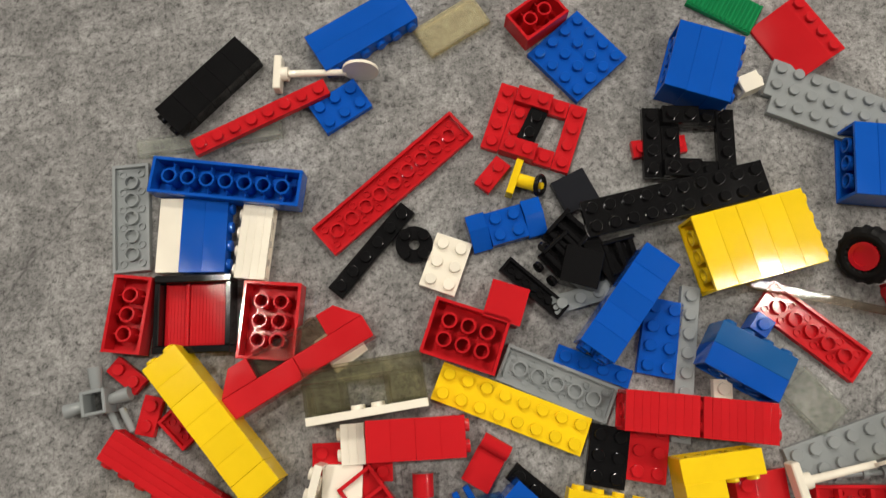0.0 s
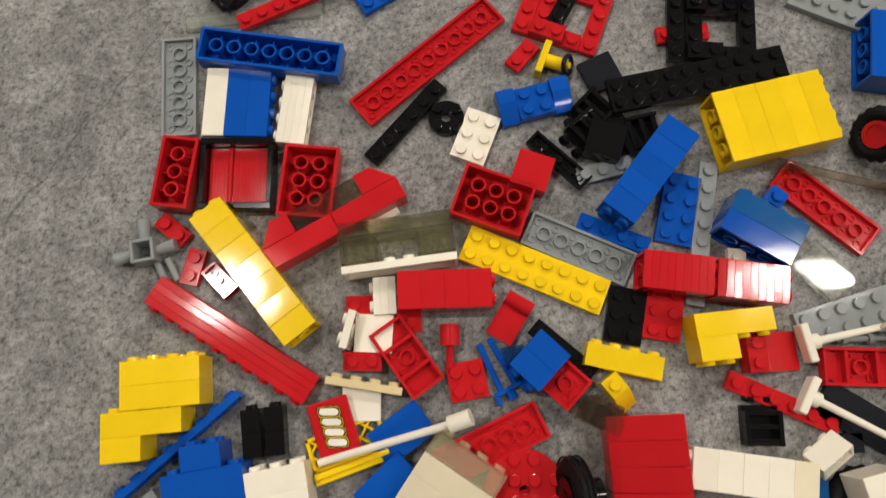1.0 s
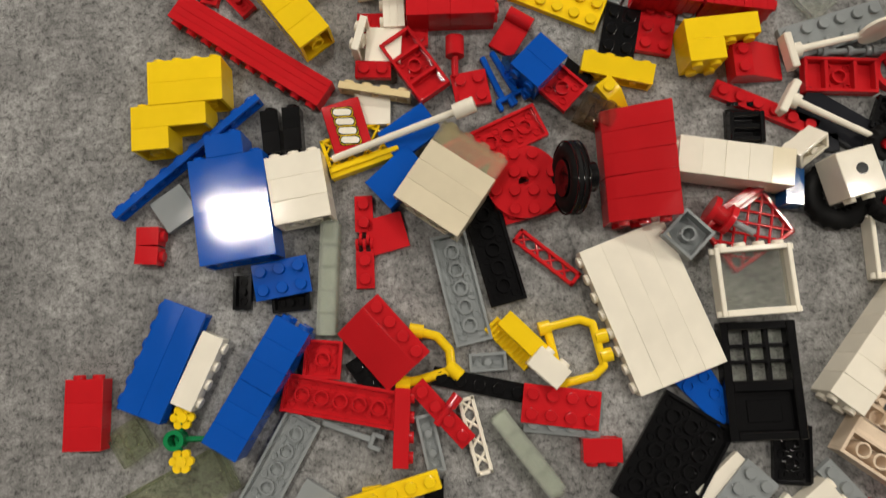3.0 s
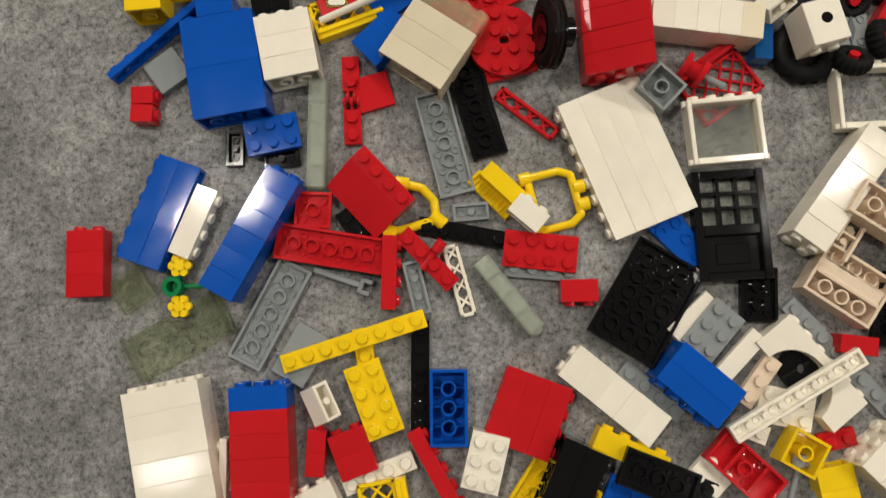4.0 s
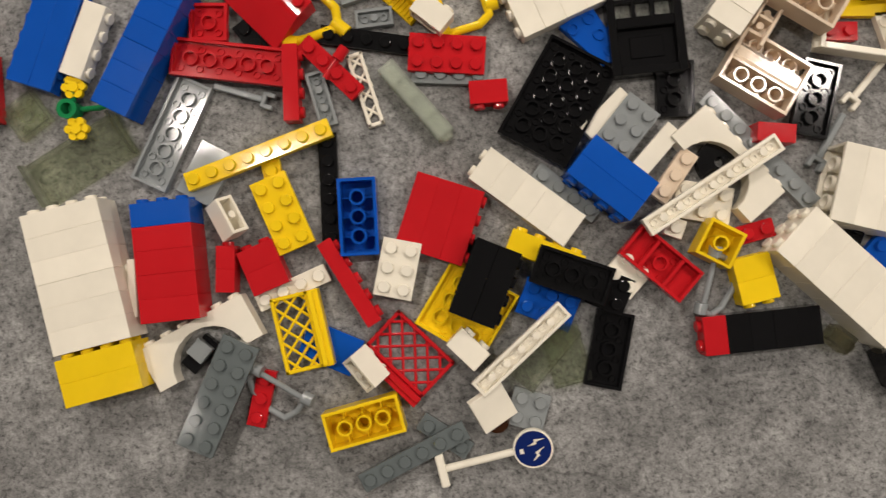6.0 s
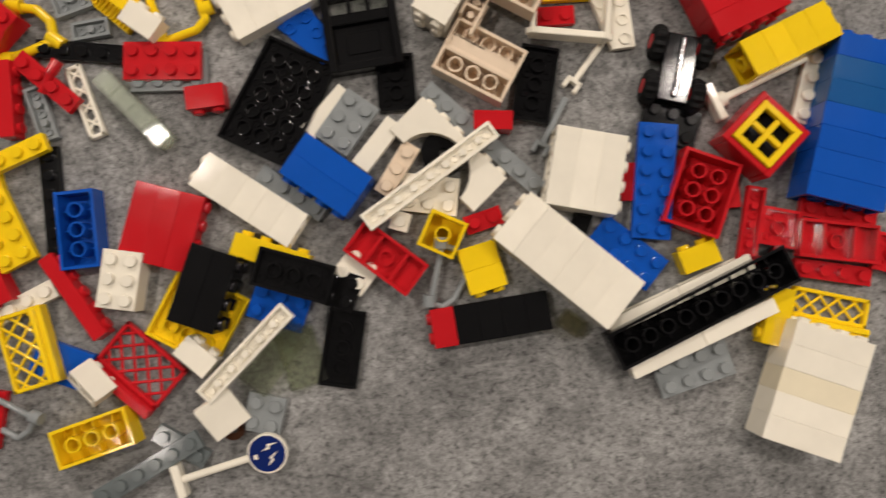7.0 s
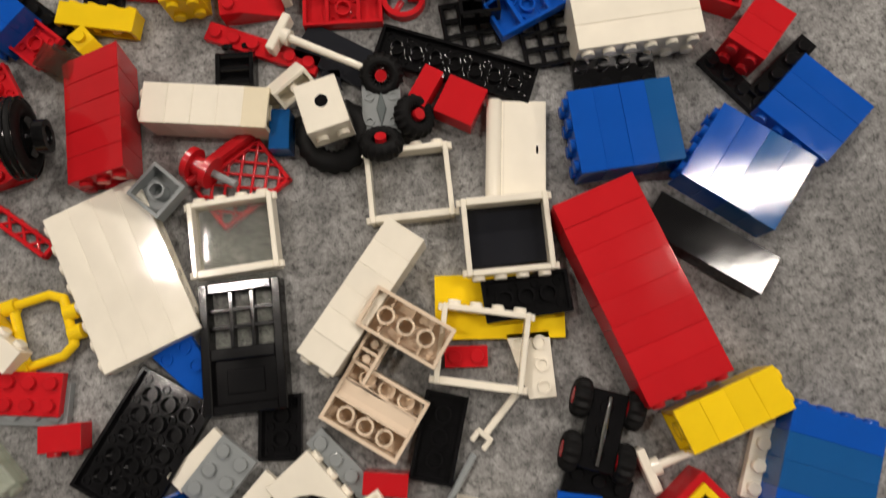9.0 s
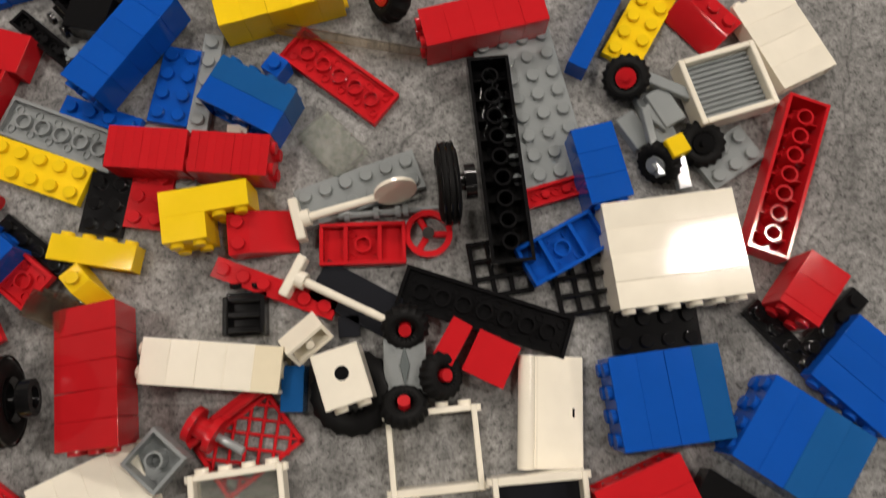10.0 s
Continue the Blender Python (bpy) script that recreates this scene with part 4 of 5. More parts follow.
def cream_bracket(x, y, z, yaw):
    """Three cream bricks, hollow side up, joined into a C."""
    root = thing("cream_bracket", x, y, z, yaw, "cream toy bricks joined in a C, hollow sides up", "brick model")
    bm = bmesh.new()
    for b in ((-16, -12, 0, 16, 12, 1.4), (-16, -12, 1.4, 16, -10.6, 9.6), (-16, 10.6, 1.4, 16, 12, 9.0), (-16, -10.6, 1.4, -14.6, 10.6, 9.6), (14.6, -10.6, 1.4, 16, 10.6, 9.6),
              (-14.6, -2.6, 1.4, 14.6, -1.4, 9.6), (-14.6, 4.2, 1.4, 14.6, 5.4, 8.6)):
        box(bm, *b, 0.15)
    lower = part("lower_brick", bm, "cream", root)
    bm = bmesh.new()
    prism(bm, [(-1.4, 8.6), (5.0, 8.6), (5.0, 6.0), (-1.4, 9.5)], -14.6, 14.6, pose(0, 0, 0, 90, 0, 90), 0)
    part("slab", bm, "cream", lower)
    for u in (-8, 0, 8):
        child("tube", tube_mesh(3, False, "cream"), lower, u, -6.4, 0.4)
        child("tube", tube_mesh(2, False, "cream"), lower, u, 8.2, 0.4)
    bm = bmesh.new()
    for b in ((-16, 12.1, 3.2, -7.2, 23, 4.6), (-16, 12.1, 4.6, -14.8, 23, 12.6), (-8.6, 6, 9.7, -7.2, 23, 12.6), (-14.8, 16.4, 4.6, -8.6, 17.6, 12)):
        box(bm, *b, 0.15)
    spine = part("spine", bm, "cream", root)
    for v in (14.3, 20):
        child("tube", tube_mesh(2, True, "cream"), spine, -11.7, v, 4.4)
    arm = child("arm", body_mesh(4, 2, 3, "cream"), root, -4.4, 31, 9.4 + 9.6, pose(0, 0, 0, 180, 0, 0))
    dress(arm, 4, 2, 3, "cream", False, True)


# ---- the toy bricks ----

# upper part
stack([("black", 3)] * 5, 2, 1, -87.4, 146.3, 0.1, -140.3)
stack([("blue", 3)] * 2, 6, 1, -17.5, 164.8, 0.1, -64.5)
tile("clear yellow", 4, 2, 1, 23.4, 163.6, 0.1, 26.3)
flipped("red", 3, 2, 3, 61.6, 160.9, 0.1, 30.4)
upright("blue", 4, 4, 1, 77.6, 141.5, 0.1, -54.2)
stack([("blue", 3)] * 3, 4, 2, 128.3, 126.2, 0.1, -24.1)
grille(149.2, 158.5, 0.0, -36.4, "green", 4, 2)
slope(176.1, 136.1, 0.0, -154.0, "red", 3, 4)
stack([("white", 3)], 1, 1, 149.9, 117.5, 0.1, 15.7)
wing_plate(190.0, 99.0, 0.0, -29.5, "grey")
stack([("blue", 3)] * 3, 4, 2, 195.5, 72.4, 0.1, -12.1)
sign_post(-38.1, 146.4, 0.1, -7.2, "white", True, 86)
upright("red", 8, 1, 1, -65.5, 128.5, 3.3, 20.0)
upright("blue", 3, 2, 1, -30.7, 130.6, 0.1, 27.3)
tile("clear", 8, 1, 1, -89.2, 122.6, 0.1, 1.5)
flipped("grey", 6, 2, 1, -124.6, 90.9, 0.1, -91.0)
flipped("blue", 8, 2, 3, -80.6, 98.7, 3.4, -13.1)
stack([("white", 3), ("blue", 3), ("blue", 3)], 4, 1, -97.1, 78.4, 0.1, -6.7)
stack([("white", 1)] * 4, 4, 1, -71.6, 72.5, 0.1, -191.4)
flipped("red", 4, 2, 3, -124.6, 48.2, 0.1, -101.7)
shutter_window(-98.3, 45.6, 0.1, -95.3)
flipped("red", 4, 3, 3, -67.3, 38.5, 0.1, -100.3)
red_bus_roof(-57.2, 19.6, 0.1, 24.7)
stack([("yellow", 3)] * 7, 2, 2, -91.3, 0.6, 0.1, 123.6)
upright("red", 2, 1, 1, -128.1, 24.0, 0.1, -44.2)
upright("red", 2, 1, 1, -119.5, 6.8, 0.1, 71.8)
flipped("red", 2, 1, 1, -108.6, 0.1, 0.1, -51.2)
connector(-138.8, 14.6, 0.1, 5.1, "grey")
stack([("red", 1)] * 4, 10, 1, -103.1, -26.0, 0.1, -127.1)
smoky_screen(-31.0, 4.0, 0.1, 2.5)
stack([("white", 1)] * 3, 2, 1, -38.4, -14.0, 0.1, -182.1)
stack([("red", 3)] * 4, 2, 2, -13.3, -14.7, 0.1, -3.7)
upright("red", 4, 2, 1, -39.8, -21.1, 0.1, -4.4)
upright("red", 2, 2, 1, -7.5, -51.8, 0.1, 6.0)
round_post(-13.1, -35.1, 0.1, -94.7, "red")
hinge_tile(12.9, -28.1, 0.1, -126.3, "red")
flipped("red", 4, 3, 3, 11.0, 22.6, 0.1, -24.7)
tile("red", 2, 2, 3, 29.3, 33.8, 0.1, -24.1)
upright("yellow", 8, 2, 1, 25.7, -8.3, 0.1, -27.9)
flipped("grey", 6, 2, 1, 45.6, -0.8, 0.1, -29.1)
upright("white", 3, 2, 1, 6.9, 53.8, 0.1, -116.2)
double_slope(34.4, 66.9, 0.1, 9.1, "blue")
tap_wheel(45.3, 85.2, 0.1, -25.8)
square_frame(53.2, 109.8, 0.1, -25.4, "red")
upright("red", 2, 1, 1, 32.0, 90.7, 0.1, -135.4)
upright("black", 2, 1, 1, 52.3, 110.3, 1.8, -122.3)
square_frame(118.0, 93.1, 3.3, -8.3, "black")
upright("red", 3, 1, 1, 106.1, 94.3, 0.1, -0.2)
upright("black", 10, 2, 1, 106.3, 68.5, 6.8, 6.4)
tile("navy", 2, 2, 1, 66.3, 78.8, 0.1, 19.9)
upright("black", 6, 1, 1, -23.4, 63.8, 0.1, 44.0)
round_plate(-5.3, 63.9, 0.1, -7.1, "black", 8.0)
stack([("blue", 3)] * 5, 2, 2, 76.9, 26.9, 3.5, -133.2)
upright("blue", 4, 2, 1, 90.8, 12.3, 0.1, -108.3)
upright("blue", 4, 1, 1, 61.3, 4.2, 0.1, -27.0)
upright("grey", 8, 1, 1, 99.2, 0.8, 0.1, -105.1)
upright("grey", 4, 1, 1, 64.6, 33.4, 0.1, 9.7)
stack([("red", 1)] * 9, 2, 2, 82.2, -16.8, 0.1, -12.3)
stack([("red", 1)] * 9, 2, 2, 111.6, -23.4, 0.1, -12.5)
upright("red", 3, 2, 1, 77.5, -31.5, 0.1, -105.5)
upright("black", 3, 2, 1, 61.2, -31.4, 0.1, -106.6)
stack([("yellow", 3), ("yellow", 3, 2, -1)], 4, 2, 101.1, -43.8, 0.1, -89.1)
stack([("yellow", 3)] * 5, 4, 2, 134.1, 46.1, 0.1, 7.7)
stack([("blue", 3), ("teal", 3)], 4, 2, 120.3, -1.5, 0.1, 53.7)
upright("blue", 1, 1, 3, 130.7, 12.0, 0.1, 46.8)
upright("white", 1, 1, 1, 112.0, -11.3, 0.1, -10.2)
tile("clear", 3, 2, 1, 147.7, -20.6, 0.1, -54.5)
clear_bar(159.8, 20.0, 3.7, -19.2)
flipped("red", 6, 2, 1, 153.7, 7.2, 0.1, -46.1)
wheel_flat(178.3, 34.5, 0.1, 11.0, "red", 11.5, 9.0, 60)

# middle of the upper part
upright("grey", 6, 2, 1, 155.6, -40.1, 0.1, 11.8)
sign_post(150.6, -47.6, 3.3, 6.8, "white")
sign_post(143.7, -80.9, 3.3, -34.2, "white", False)
spanner(164.6, -50.6, 0.1, -3.7, "grey")
wheel_flat(178.6, -61.3, 0.1, -8.9, "red", 9.0, 4.0, 0)
car_base(154.1, -61.5, 0.1, -7.0, "red")
slope(118.5, -52.0, 0.1, -1.7, "red", 3, 2)
upright("red", 6, 1, 1, 119.9, -72.7, 0.1, -28.9)
seat(109.0, -80.6, 0.1, -95.7, "black")
tile("navy", 4, 2, 1, 148.6, -80.9, 0.1, -36.9)
tile("navy", 1, 1, 1, 145.0, -90.8, 0.1, -3.8)
axle_plate(163.1, -108.0, 0.1, -96.9)
wheel_flat(143.5, -114.3, 0.1, -9.0, "black", 14.5, 8.0, 0)
holed_brick(142.8, -109.0, 9.0, -80.5)
stack([("white", 3)], 2, 1, 130.3, -93.5, 6.0, 122.8, 0, 42)
stack([("aged white", 3), ("white", 3), ("white", 3), ("white", 3), ("white", 3)], 2, 2, 98.4, -97.9, 0.1, 167.0)
slope_row(61.2, -95.4, 1.0, -2.2, "red", 5)

# second stretch
stack([("yellow", 3)] * 2, 4, 2, -129.2, -41.5, 0.1, 89.9)
stack([("yellow", 3, 2, 1), ("yellow", 3)], 4, 2, -136.7, -61.0, 0.1, 89.9)
stack([("blue", 1)], 10, 1, -132.7, -72.0, 0.1, 126.6)
stack([("black", 3)] * 2, 1, 1, -95.9, -64.6, 0.1, 92.4)
stack([("black", 3)] * 2, 1, 1, -86.4, -64.3, 1.0, 90.6)
stack([("blue", 7), ("blue", 7), ("blue", 3, 2, 0)], 4, 2, -112.2, -93.6, 0.1, 94.5)
stack([("white", 3)] * 3, 3, 2, -84.1, -92.2, 0.1, 96.0)
tile("grey", 2, 2, 1, -140.5, -93.6, 0.1, 31.2)
flag_sign(-62.9, -64.6, 3.0, 11.5)
lattice(-58.7, -72.2, 0.1, 14.8, "yellow", 14)
tile("blue", 3, 2, 3, -42.4, -90.2, 0.1, 38.6)
tile("blue", 3, 2, 1, -35.9, -70.1, 3.3, 31.1)
stack([("ivory", 3), ("ivory", 3), ("ivory", 3), ("clear yellow", 3)], 4, 2, -20.3, -94.5, 0.1, 51.2)
round_plate(10.8, -96.5, 3.3, -4.2, "red", 16.0)
upright("red", 3, 2, 1, 12.0, -104.2, 0.1, 10.1)
flipped("red", 6, 2, 1, -1.2, -77.9, 3.4, 20.6)
car_base(-31.3, -40.0, 3.4, -59.5, "red")
upright("red", 2, 1, 1, -49.6, -40.1, 3.3, -6.1)
stack([("white", 1)], 2, 2, -53.6, -27.2, 0.1, -199.4)
tile("white", 2, 2, 1, -44.2, -29.2, 3.3, -7.4)
stack([("tan", 1)], 4, 1, -49.7, -50.0, 0.1, 75.8)
tile("white", 2, 2, 1, -51.5, -56.2, 0.1, -4.3)
lever(3.2, -49.7, 0.1, -70.2, "blue")
lever(8.6, -47.3, 0.1, -65.7, "blue")
stack([("clear blue", 3)], 1, 1, 12.3, -43.7, 0.1, 5.2)
stack([("blue", 3)] * 2, 2, 2, 21.8, -46.7, 0.1, -138.6)
upright("black", 4, 1, 1, 33.4, -43.3, 0.1, -45.9)
flipped("red", 2, 2, 1, 31.9, -56.7, 4.8, -47.2)
stack([("yellow", 3)], 4, 1, 57.0, -50.1, 0.1, 72.5)
slope(53.4, -62.5, 0.1, -56.6, "yellow", 2, 1)
stack([("clear brown", 3)], 2, 2, 44.4, -70.6, 0.1, 57.1)
wheel_upright(28.9, -99.1, 0.1, -90.2, "black", 15.3, 8.0, 11)
flipped("grey", 2, 2, 2, 75.6, -126.2, 5.8, -48.7)
lattice(105.0, -126.4, 0.1, -150.6, "red", 22)
winch(93.0, -119.8, 0.1, -35.7, "red")
window_frame(101.4, -147.6, 3.2, -0.8, "white", True)
toy_door(99.3, -188.5, 0.1, -92.8, "black")
stack([("white", 3)] * 4, 8, 1, 57.8, -154.4, 0.1, -163.4)

# left and middle
stack([("red", 3)] * 3, 2, 1, -178.5, -177.5, 1.0, 86.6)
stack([("blue", 3)] * 2, 6, 1, -145.8, -158.5, 0.6, -205.3, 2.0, 0.0)
stack([("white", 3)], 4, 1, -131.7, -163.9, 0.1, -27.6)
stack([("red", 3)], 1, 1, -150.5, -105.6, 0.1, -3.5)
stack([("red", 3)], 1, 1, -151.2, -113.8, 0.1, -7.5)
stack([("blue", 3)] * 6, 2, 2, -105.5, -172.5, 0.1, 55.8)
flipped("black", 2, 1, 1, -112.8, -132.3, 0.1, -94.4)
flipped("black", 2, 1, 1, -92.6, -138.9, 0.1, 1.3)
upright("blue", 3, 2, 1, -95.2, -128.5, 3.3, 6.0)
stack([("milky", 3)] * 5, 1, 1, -75.4, -130.2, 0.1, 84.1)
hinge_strip(-59.4, -115.8, 0.1, -92.7, "red")
tile("red", 2, 2, 1, -49.3, -112.9, 0.1, 10.8)
slope(-54.4, -159.3, 3.3, -142.6, "red", 3, 4)
flipped("red", 2, 2, 1, -80.0, -163.8, 3.3, -8.5)
upright("black", 2, 1, 1, -64.1, -171.8, 0.1, -60.8)
handle(-42.8, -165.3, 0.1, -103.3, "yellow")
flipped("red", 6, 2, 1, -74.0, -181.4, 3.4, -14.7)
flipped("grey", 6, 2, 1, -102.6, -206.6, 0.1, -122.8)
tile("grey", 3, 2, 1, -90.6, -225.5, 0.1, 54.2)
upright("yellow", 8, 1, 1, -67.0, -222.0, 4.6, 12.4, -3.0, -2.0)
upright("black", 6, 1, 1, -40.7, -239.9, 0.1, -95.7)
upright("yellow", 3, 1, 1, -63.3, -228.6, 0.1, -85.9)
upright("yellow", 4, 2, 1, -60.9, -246.9, 3.3, -74.5)
flipped("blue", 4, 2, 3, -29.8, -253.2, 0.1, -95.1)
upright("white", 3, 2, 3, -17.0, -276.7, 0.1, -109.1)
stack([("red", 3)] * 3, 4, 1, 3.0, -258.9, 0.1, -26.0)
stack([("white", 3)], 2, 1, -82.8, -246.1, 5.0, -160.2, 0, 42)
stack([("red", 3)] * 2, 1, 1, -86.8, -266.4, 0.1, 81.6)
stack([("red", 3)] * 2, 2, 1, -71.5, -268.0, 0.1, 105.2)
upright("white", 4, 1, 1, -61.7, -278.0, 0.1, 15.9)
stack([("red", 2)], 5, 1, -37.5, -279.3, 0.1, 23.9)
lattice(-17.3, -312.1, 1.0, -51.7, "red", 20)
lattice(-62.0, -296.6, 3.3, 95.0, "yellow", 16)
tile("blue", 3, 2, 1, -49.6, -305.0, 0.1, -30.7)
stack([("white", 3)], 2, 1, -35.4, -314.7, 5.0, 31.5, 0, 42)
arch(-101.1, -294.8, 0.1, 21.0, "white")
upright("dark grey", 6, 2, 1, -95.8, -316.7, 8.8, -121.8)
upright("red", 3, 1, 1, -80.9, -321.4, 0.1, -110.5)
hook(-71.6, -316.5, 0.1, -38.4, "grey")
flipped("yellow", 4, 2, 3, -39.6, -336.4, 0.1, 7.4)
upright("dark grey", 6, 1, 1, -21.7, -353.6, 3.3, 19.3)
upright("dark grey", 3, 1, 1, -8.0, -347.9, 0.1, -40.8)
upright("grey", 2, 2, 1, 27.6, -342.2, 0.1, -24.1)
round_sign(8.0, -359.1, 0.1, 6.0)
tile("white", 2, 2, 1, 12.4, -337.5, 6.8, 24.0, 20, 10)
round_plate(14.2, -344.9, 0.1, -10.7, "brown", 5.0)
tile("bottle", 3, 2, 1, 46.7, -322.8, 0.1, -83.2)
tile("bottle", 4, 2, 1, 36.6, -318.7, 3.3, 41.9)
flipped("white", 6, 1, 1, 27.7, -315.9, 9.8, 34.9)
stack([("white", 3)], 2, 1, 6.6, -313.3, 1.0, 38.2)
stack([("black", 3)] * 2, 4, 2, 17.2, -287.3, 0.1, -29.6)
flipped("yellow", 4, 4, 1, 8.6, -297.6, 0.2, -39.0)
flipped("black", 4, 2, 1, 52.4, -289.5, 9.8, -26.9)
upright("black", 2, 2, 1, 68.3, -298.9, 1.8, -30.3)
flipped("black", 4, 2, 1, 64.3, -322.5, 0.8, -109.3)
upright("blue", 3, 2, 1, 42.3, -300.4, 0.1, -30.0)
stack([("yellow", 3)], 4, 1, 43.7, -279.2, 0.1, 60.3)
stack([("white", 3)] * 5, 2, 1, 39.7, -255.4, 0.1, 135.4)
upright("grey", 4, 1, 1, 56.6, -255.7, 0.1, -45.0)
flipped("black", 6, 4, 1, 58.9, -217.4, 2.4, -127.4, 3.0, -4.0)
wedge_plate(76.6, -194.0, 0.1, -64.5, "blue")
stack([("blue", 3)] * 2, 4, 2, 73.5, -253.4, 0.1, -136.3)
upright("grey", 3, 2, 1, 85.2, -232.4, 3.3, -136.5)
tile("white", 3, 1, 1, 95.5, -243.8, 3.3, -139.3)
tile("white", 3, 1, 1, 77.9, -225.9, 1.8, -142.5)
arch(123.0, -254.0, 0.1, -56.4, "white")
upright("grey", 8, 1, 1, 138.6, -250.0, 0.1, -53.8)
flipped("white", 8, 1, 1, 113.8, -261.9, 9.8, 24.7)
upright("white", 3, 2, 1, 112.2, -268.1, 0.1, -18.3)
upright("white", 1, 1, 1, 98.1, -276.7, 3.2, -27.5)
upright("cream", 3, 1, 1, 101.3, -255.5, 2.8, -132.9)

# lower part
car_base(89.6, -290.2, 4.0, -48.2, "red")
upright("white", 2, 2, 1, 76.7, -292.4, 0.8, -49.7)
hook(108.2, -300.7, 0.1, 66.9, "grey")
flipped("yellow", 2, 2, 3, 113.9, -285.7, 1.4, -35.3)
upright("red", 2, 1, 1, 131.8, -283.2, 0.1, 7.2)
stack([("yellow", 3)] * 2, 2, 1, 126.9, -302.1, 0.1, -84.5)
stack([("black", 3), ("black", 3), ("black", 3), ("black", 3), ("red", 3)], 2, 1, 125.9, -323.3, 1.0, 177.7)
stack([("clear smoke", 3)], 1, 1, 158.0, -331.8, 0.1, -46.9)
stack([("white", 3)] * 6, 3, 2, 160.4, -306.4, 0.1, 129.3)
stack([("white", 3)] * 3, 4, 2, 175.0, -272.9, 0.1, -21.5)
upright("black", 1, 2, 1, 171.2, -291.6, 0.1, -31.4)
upright("blue", 4, 2, 1, 186.6, -308.5, 0.1, -49.6)
upright("blue", 6, 2, 1, 203.4, -282.1, 3.3, -106.4)
tile("red", 2, 2, 1, 198.6, -280.9, 0.1, -10.8)
tile("red", 2, 2, 1, 230.2, -291.1, 0.1, -6.7)
flipped("red", 4, 3, 3, 219.7, -291.0, 1.4, -120.9)
flipped("black", 10, 2, 3, 209.4, -336.0, 3.4, 14.9)
tile("white", 4, 1, 2, 186.9, -329.9, 4.1, 13.1, 90)
tile("white", 4, 1, 2, 218.1, -322.6, 4.1, 13.1, 90)
tile("white", 4, 1, 2, 191.2, -348.6, 7.0, 13.0, 90)
tile("white", 4, 1, 2, 222.4, -341.4, 7.0, 13.0, 90)
upright("grey", 4, 2, 1, 203.2, -360.3, 0.1, 7.3)
stack([("yellow", 3)], 2, 1, 214.1, -316.2, 0.1, 99.5)
car_base(270.5, -321.6, 4.0, -18.2, "red")
upright("red", 4, 1, 1, 267.7, -333.8, 0.8, -20.0)
upright("red", 4, 1, 1, 275.5, -310.4, 0.8, -21.3)
flipped("red", 2, 2, 1, 249.7, -311.5, 2.8, -22.1)
flipped("red", 4, 1, 1, 238.6, -307.9, 2.8, -111.5)
flipped("red", 2, 2, 1, 292.8, -331.7, 2.8, -25.0)
flipped("red", 4, 1, 1, 301.7, -337.7, 2.8, -110.9)
pane_window(248.0, -273.8, 0.1, -55.1)
sign_post(253.5, -251.0, 0.1, 13.6, "white", False)
upright("white", 4, 1, 1, 275.9, -256.8, 0.1, -115.9)
stack([("blue", 3), ("blue", 3), ("blue", 3), ("blue", 3), ("teal", 3), ("teal", 3), ("blue", 3)], 4, 2, 286.3, -276.7, 0.1, 64.4)
stack([("white", 3), ("white", 3), ("aged white", 3), ("white", 3), ("white", 3)], 4, 2, 244.6, -376.4, 1.0, 59.8)
lattice(263.7, -347.8, 0.1, -23.2, "yellow", 12)
stack([("yellow", 3)], 3, 1, 240.0, -346.4, 0.1, -205.3)
stack([("red", 3)] * 8, 4, 2, 243.1, -192.2, 1.8, -76.1, -0.6, -2.0)
stack([("yellow", 3)] * 4, 2, 2, 265.5, -238.8, 0.9, 14.4, -2.9, 0.7)
toy_chassis(221.9, -239.1, 0.1, -113.7, "black")
upright("black", 3, 2, 1, 215.8, -260.0, 0.1, -28.7)
cream_bracket(143.6, -219.0, 0.1, -39.5)
stack([("white", 3)] * 6, 2, 2, 145.9, -178.4, 0.1, -132.8)
window_frame(168.9, -138.2, 0.1, -3.3, "white", False)
window_frame(201.3, -164.9, 6.0, 175.7, "white", False)
tile("navy", 4, 3, 1, 202.2, -163.3, 1.8, -3.7)
flipped("black", 4, 2, 1, 204.4, -187.9, 5.8, -1.2)
tile("yellow", 6, 3, 1, 194.3, -189.7, 0.1, -8.4)
window_frame(185.2, -203.8, 3.4, -16.8, "white", False)
upright("red", 2, 1, 1, 179.0, -205.7, 0.1, -8.0)
wedge_plate(201.8, -212.8, 0.1, -94.0, "white")
flipped("black", 4, 2, 1, 164.5, -232.3, 1.8, -111.0)
lever(187.5, -228.3, 0.1, -137.9, "white")
lever(167.9, -250.4, 0.1, -128.4, "grey")
tile("red", 2, 1, 3, 143.7, -244.5, 0.1, -12.7)
flipped("black", 3, 2, 1, 108.1, -219.4, 0.2, -97.7)

# far side
stack([("teal", 3), ("blue", 3), ("blue", 3), ("blue", 3)], 4, 2, 250.9, -132.9, 0.1, 178.8)
stack([("teal", 3), ("teal", 3), ("blue", 3), ("blue", 3)], 4, 2, 291.1, -155.7, 0.1, 137.2)
stack([("blue", 3)] * 3, 4, 1, 323.2, -136.9, 3.0, -142.0)
stack([("red", 3), ("red", 3), ("red", 1)], 2, 2, 308.3, -104.4, 1.0, -136.0)
upright("black", 4, 1, 1, 299.5, -119.5, 0.1, -56.9)
upright("black", 4, 1, 1, 318.1, -117.6, 1.8, 35.4)
tile("black", 6, 2, 3, 273.0, -180.7, 1.6, -41.5, -3.0, -2.6)
stack([("white", 3)] * 4, 6, 2, 264.3, -82.8, 0.1, -91.6)
upright("black", 4, 2, 1, 253.6, -109.2, 2.8, -3.4)
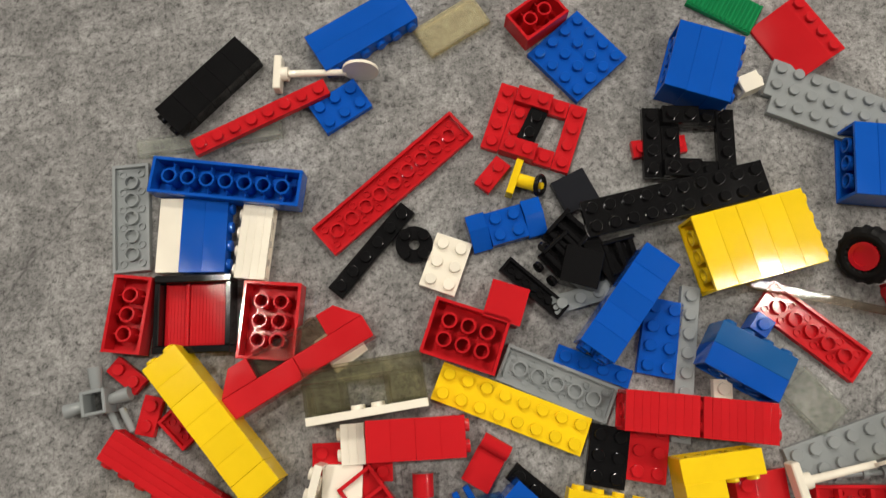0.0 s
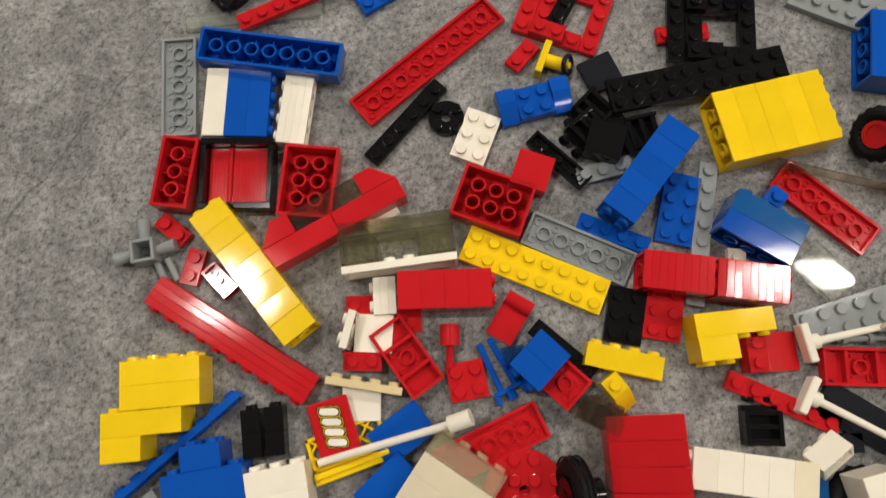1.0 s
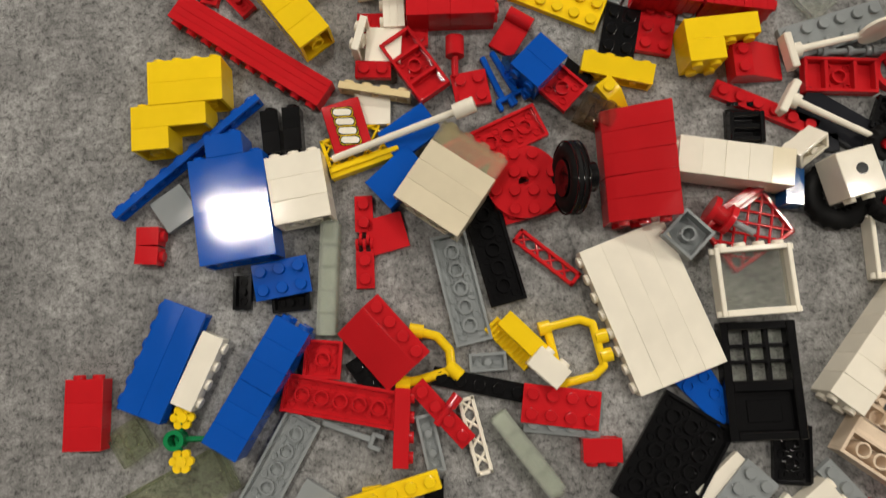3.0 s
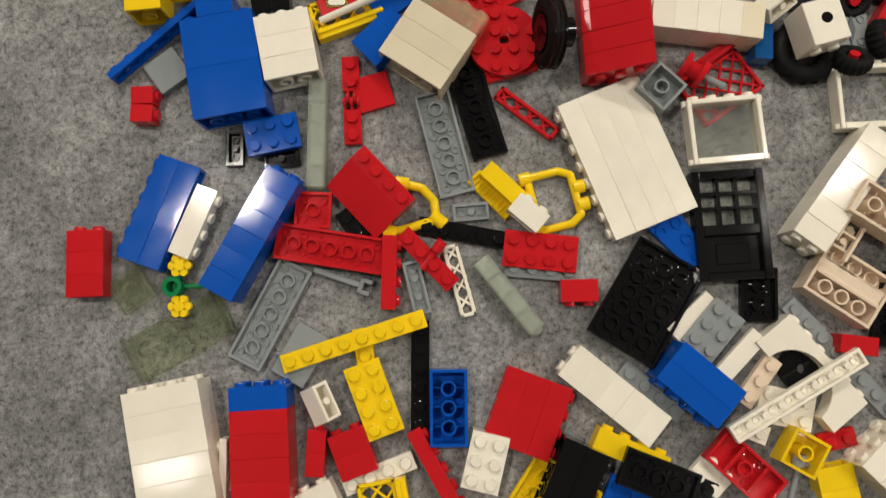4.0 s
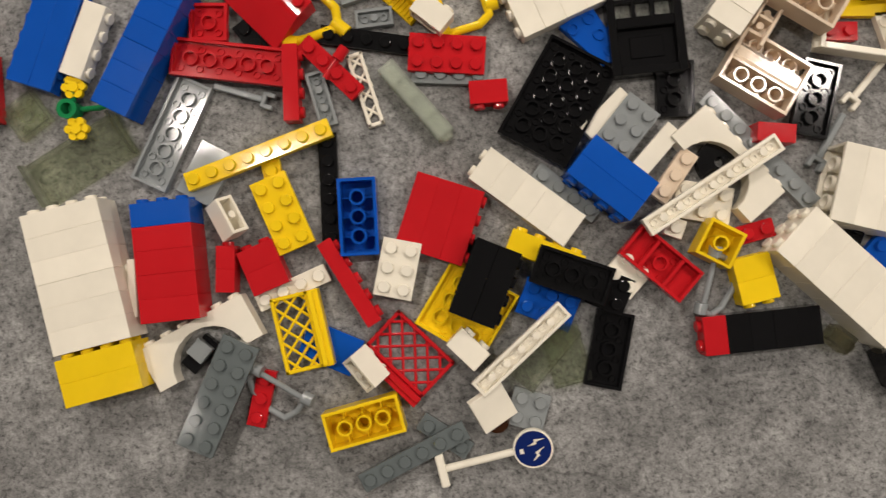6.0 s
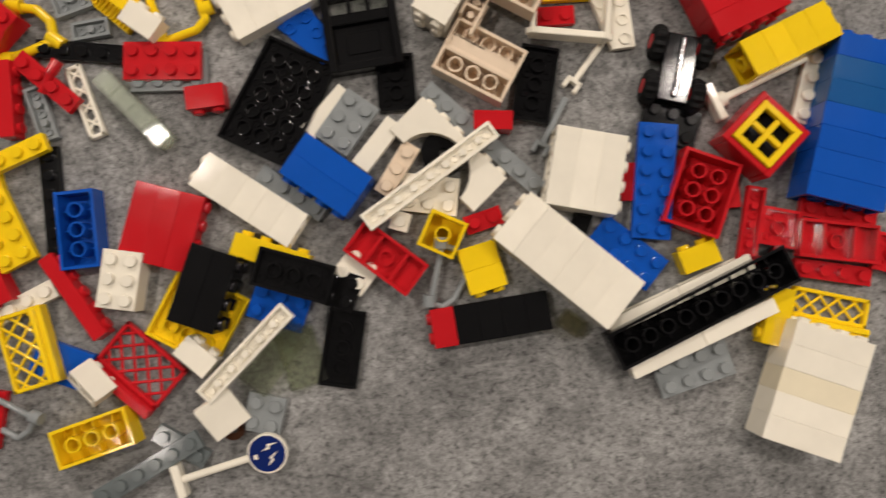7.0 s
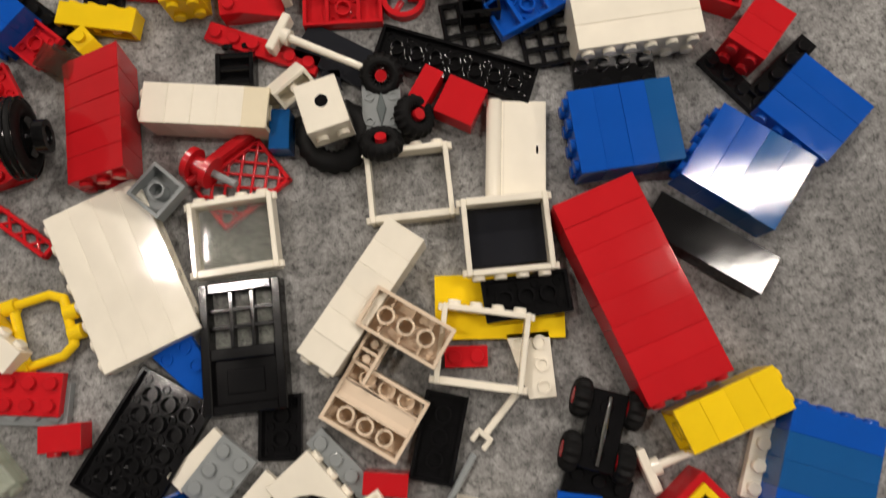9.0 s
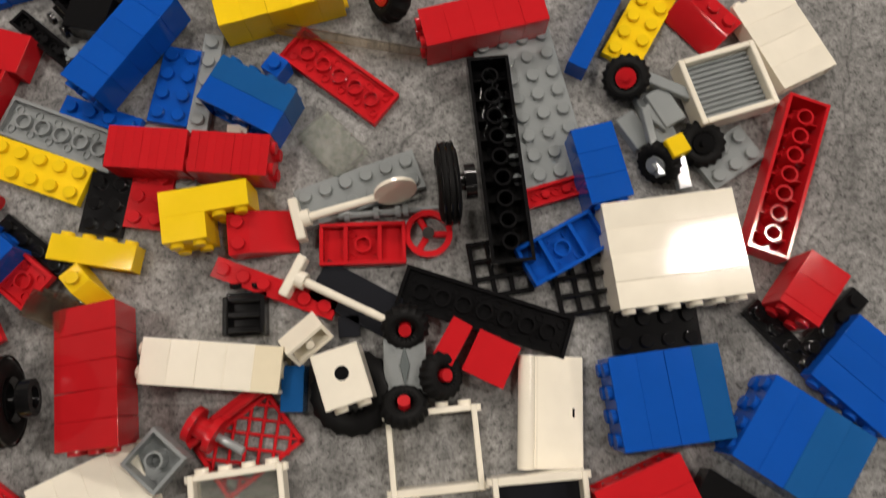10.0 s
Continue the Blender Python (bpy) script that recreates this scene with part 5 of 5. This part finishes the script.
flipped("red", 8, 2, 3, 314.4, -61.0, 0.1, -119.4)
stack([("white", 3)] * 4, 3, 1, 327.4, -5.9, 1.0, 107.3)
tray(299.4, -22.7, 3.0, 8.0)
forklift(267.8, -33.2, 0.1, -73.5)
upright("grey", 3, 2, 1, 296.3, -49.2, 0.1, 25.1)
upright("grey", 8, 4, 1, 225.3, -17.4, 0.1, -85.5)
flipped("black", 10, 2, 3, 208.9, -38.7, 3.4, -93.0)
wheel_upright(188.1, -47.0, 0.1, -92.6, "black", 15.3, 8.0)
flipped("black", 8, 2, 1, 194.3, -93.2, 1.8, -26.8)
lattice_window(232.3, -89.0, 0.1, 0.5, "black")
lattice_window(202.7, -77.9, 0.1, 0.6, "black")
car_base(226.1, -75.1, 4.0, 20.0, "blue")
stack([("blue", 3)] * 3, 2, 2, 244.5, -47.7, 0.1, -85.4)
flipped("red", 3, 1, 1, 228.8, -52.3, 0.2, 7.4)
roll_door(211.6, -132.0, 0.1, -100.9, "white")
tile("red", 1, 2, 3, 181.0, -102.3, 0.1, -37.6)
tile("red", 2, 2, 3, 193.4, -110.5, 0.1, -34.4)
tile("teal", 1, 2, 3, 123.6, -109.8, 0.1, -9.0)
upright("yellow", 6, 2, 1, 278.4, 14.6, 0.1, 51.3)
tile("blue", 5, 1, 3, 256.5, 9.8, 0.1, 54.2)
slope(298.7, 7.1, 0.1, -146.2, "red", 2, 3)
stack([("red", 3)] * 5, 2, 2, 212.0, 16.9, 0.1, -175.1)
roll_cage(24.8, -169.6, 0.1, 98.7, "yellow")

# left edge and the gap between the stacks
flipped("red", 10, 2, 1, -11.0, 92.7, 0.2, 35.1)
flipped("grey", 6, 2, 1, -20.2, -139.3, 0.2, -81.3)
flipped("black", 6, 2, 1, -4.8, -124.0, 0.2, -79.4)
lattice(17.5, -129.5, 0.1, -43.4, "red", 7, False)
tile("yellow", 3, 1, 3, 4.1, -162.4, 0.1, -49.0)
grille(-1.5, -164.4, 0.1, -51.1, "yellow", 3, 1)
stack([("white", 3)], 2, 1, 12.2, -175.3, 4.0, 43.7)
flipped("grey", 2, 1, 1, -11.8, -171.1, 0.2, -1.1)
upright("black", 6, 1, 1, -12.4, -181.1, 0.1, -16.1)
upright("grey", 4, 2, 1, 16.7, -195.7, 0.1, -10.5)
upright("red", 4, 2, 1, 16.0, -191.7, 3.4, -11.7)
stack([("red", 3)], 2, 1, 30.5, -210.1, 0.1, -94.1)
upright("red", 4, 1, 1, -32.6, -190.1, 2.8, -51.8)
round_post(-27.9, -186.1, 2.0, -132.4, "red", 2.4)
stack([("red", 2)], 4, 1, -49.5, -194.2, 0.1, -6.4)
flipped("grey", 3, 1, 1, -38.5, -201.8, 0.2, -81.5)
lattice(-19.9, -200.5, 0.1, -80.3, "white", 7, False)
stack([("milky", 3)] * 4, 1, 1, 0.4, -208.8, 0.1, -57.0)
lever(-70.6, -194.8, 0.1, -24.4, "grey")
flower(-142.7, -191.0, 0.1, -3.5)
flipped("bottle", 2, 2, 1, -161.9, -190.3, 0.2, -60.3)
windscreen(-141.7, -212.3, 0.1, 24.0, "bottle", 22, 10, 8)
stack([("white", 3)] * 6, 4, 2, -143.9, -260.9, 0.1, 96.0)
stack([("yellow", 3)] * 2, 4, 2, -139.9, -300.8, 0.1, 96.8)
stack([("red", 3), ("red", 3), ("red", 3), ("red", 3), ("blue", 3)], 3, 2, -107.7, -260.0, 0.1, 87.8)
stack([("white", 1)], 3, 1, -125.6, -268.5, 0.1, -184.4)
tile("black", 2, 2, 3, 62.2, 44.5, 1.4, -21.4)
seat(56.3, 50.5, 2.0, 35.4, "black")
tile("black", 3, 1, 1, 72.8, 47.6, 2.8, -62.6)
seat(59.5, 59.7, 1.0, 40.2, "black")
seat(79.8, 47.9, 0.1, 8.3, "black")
flipped("black", 4, 1, 1, 42.0, 39.0, 1.8, -48.0)
tile("white", 2, 2, 1, -40.1, 25.2, 0.1, 30.8)
tile("black", 2, 1, 1, -103.5, -299.5, 0.1, 42.0)
tile("grey", 1, 1, 1, -102.5, -298.0, 3.4, 42.0)
round_plate(121.5, -252.5, 0.1, -10.8, "black", 9.5, False)
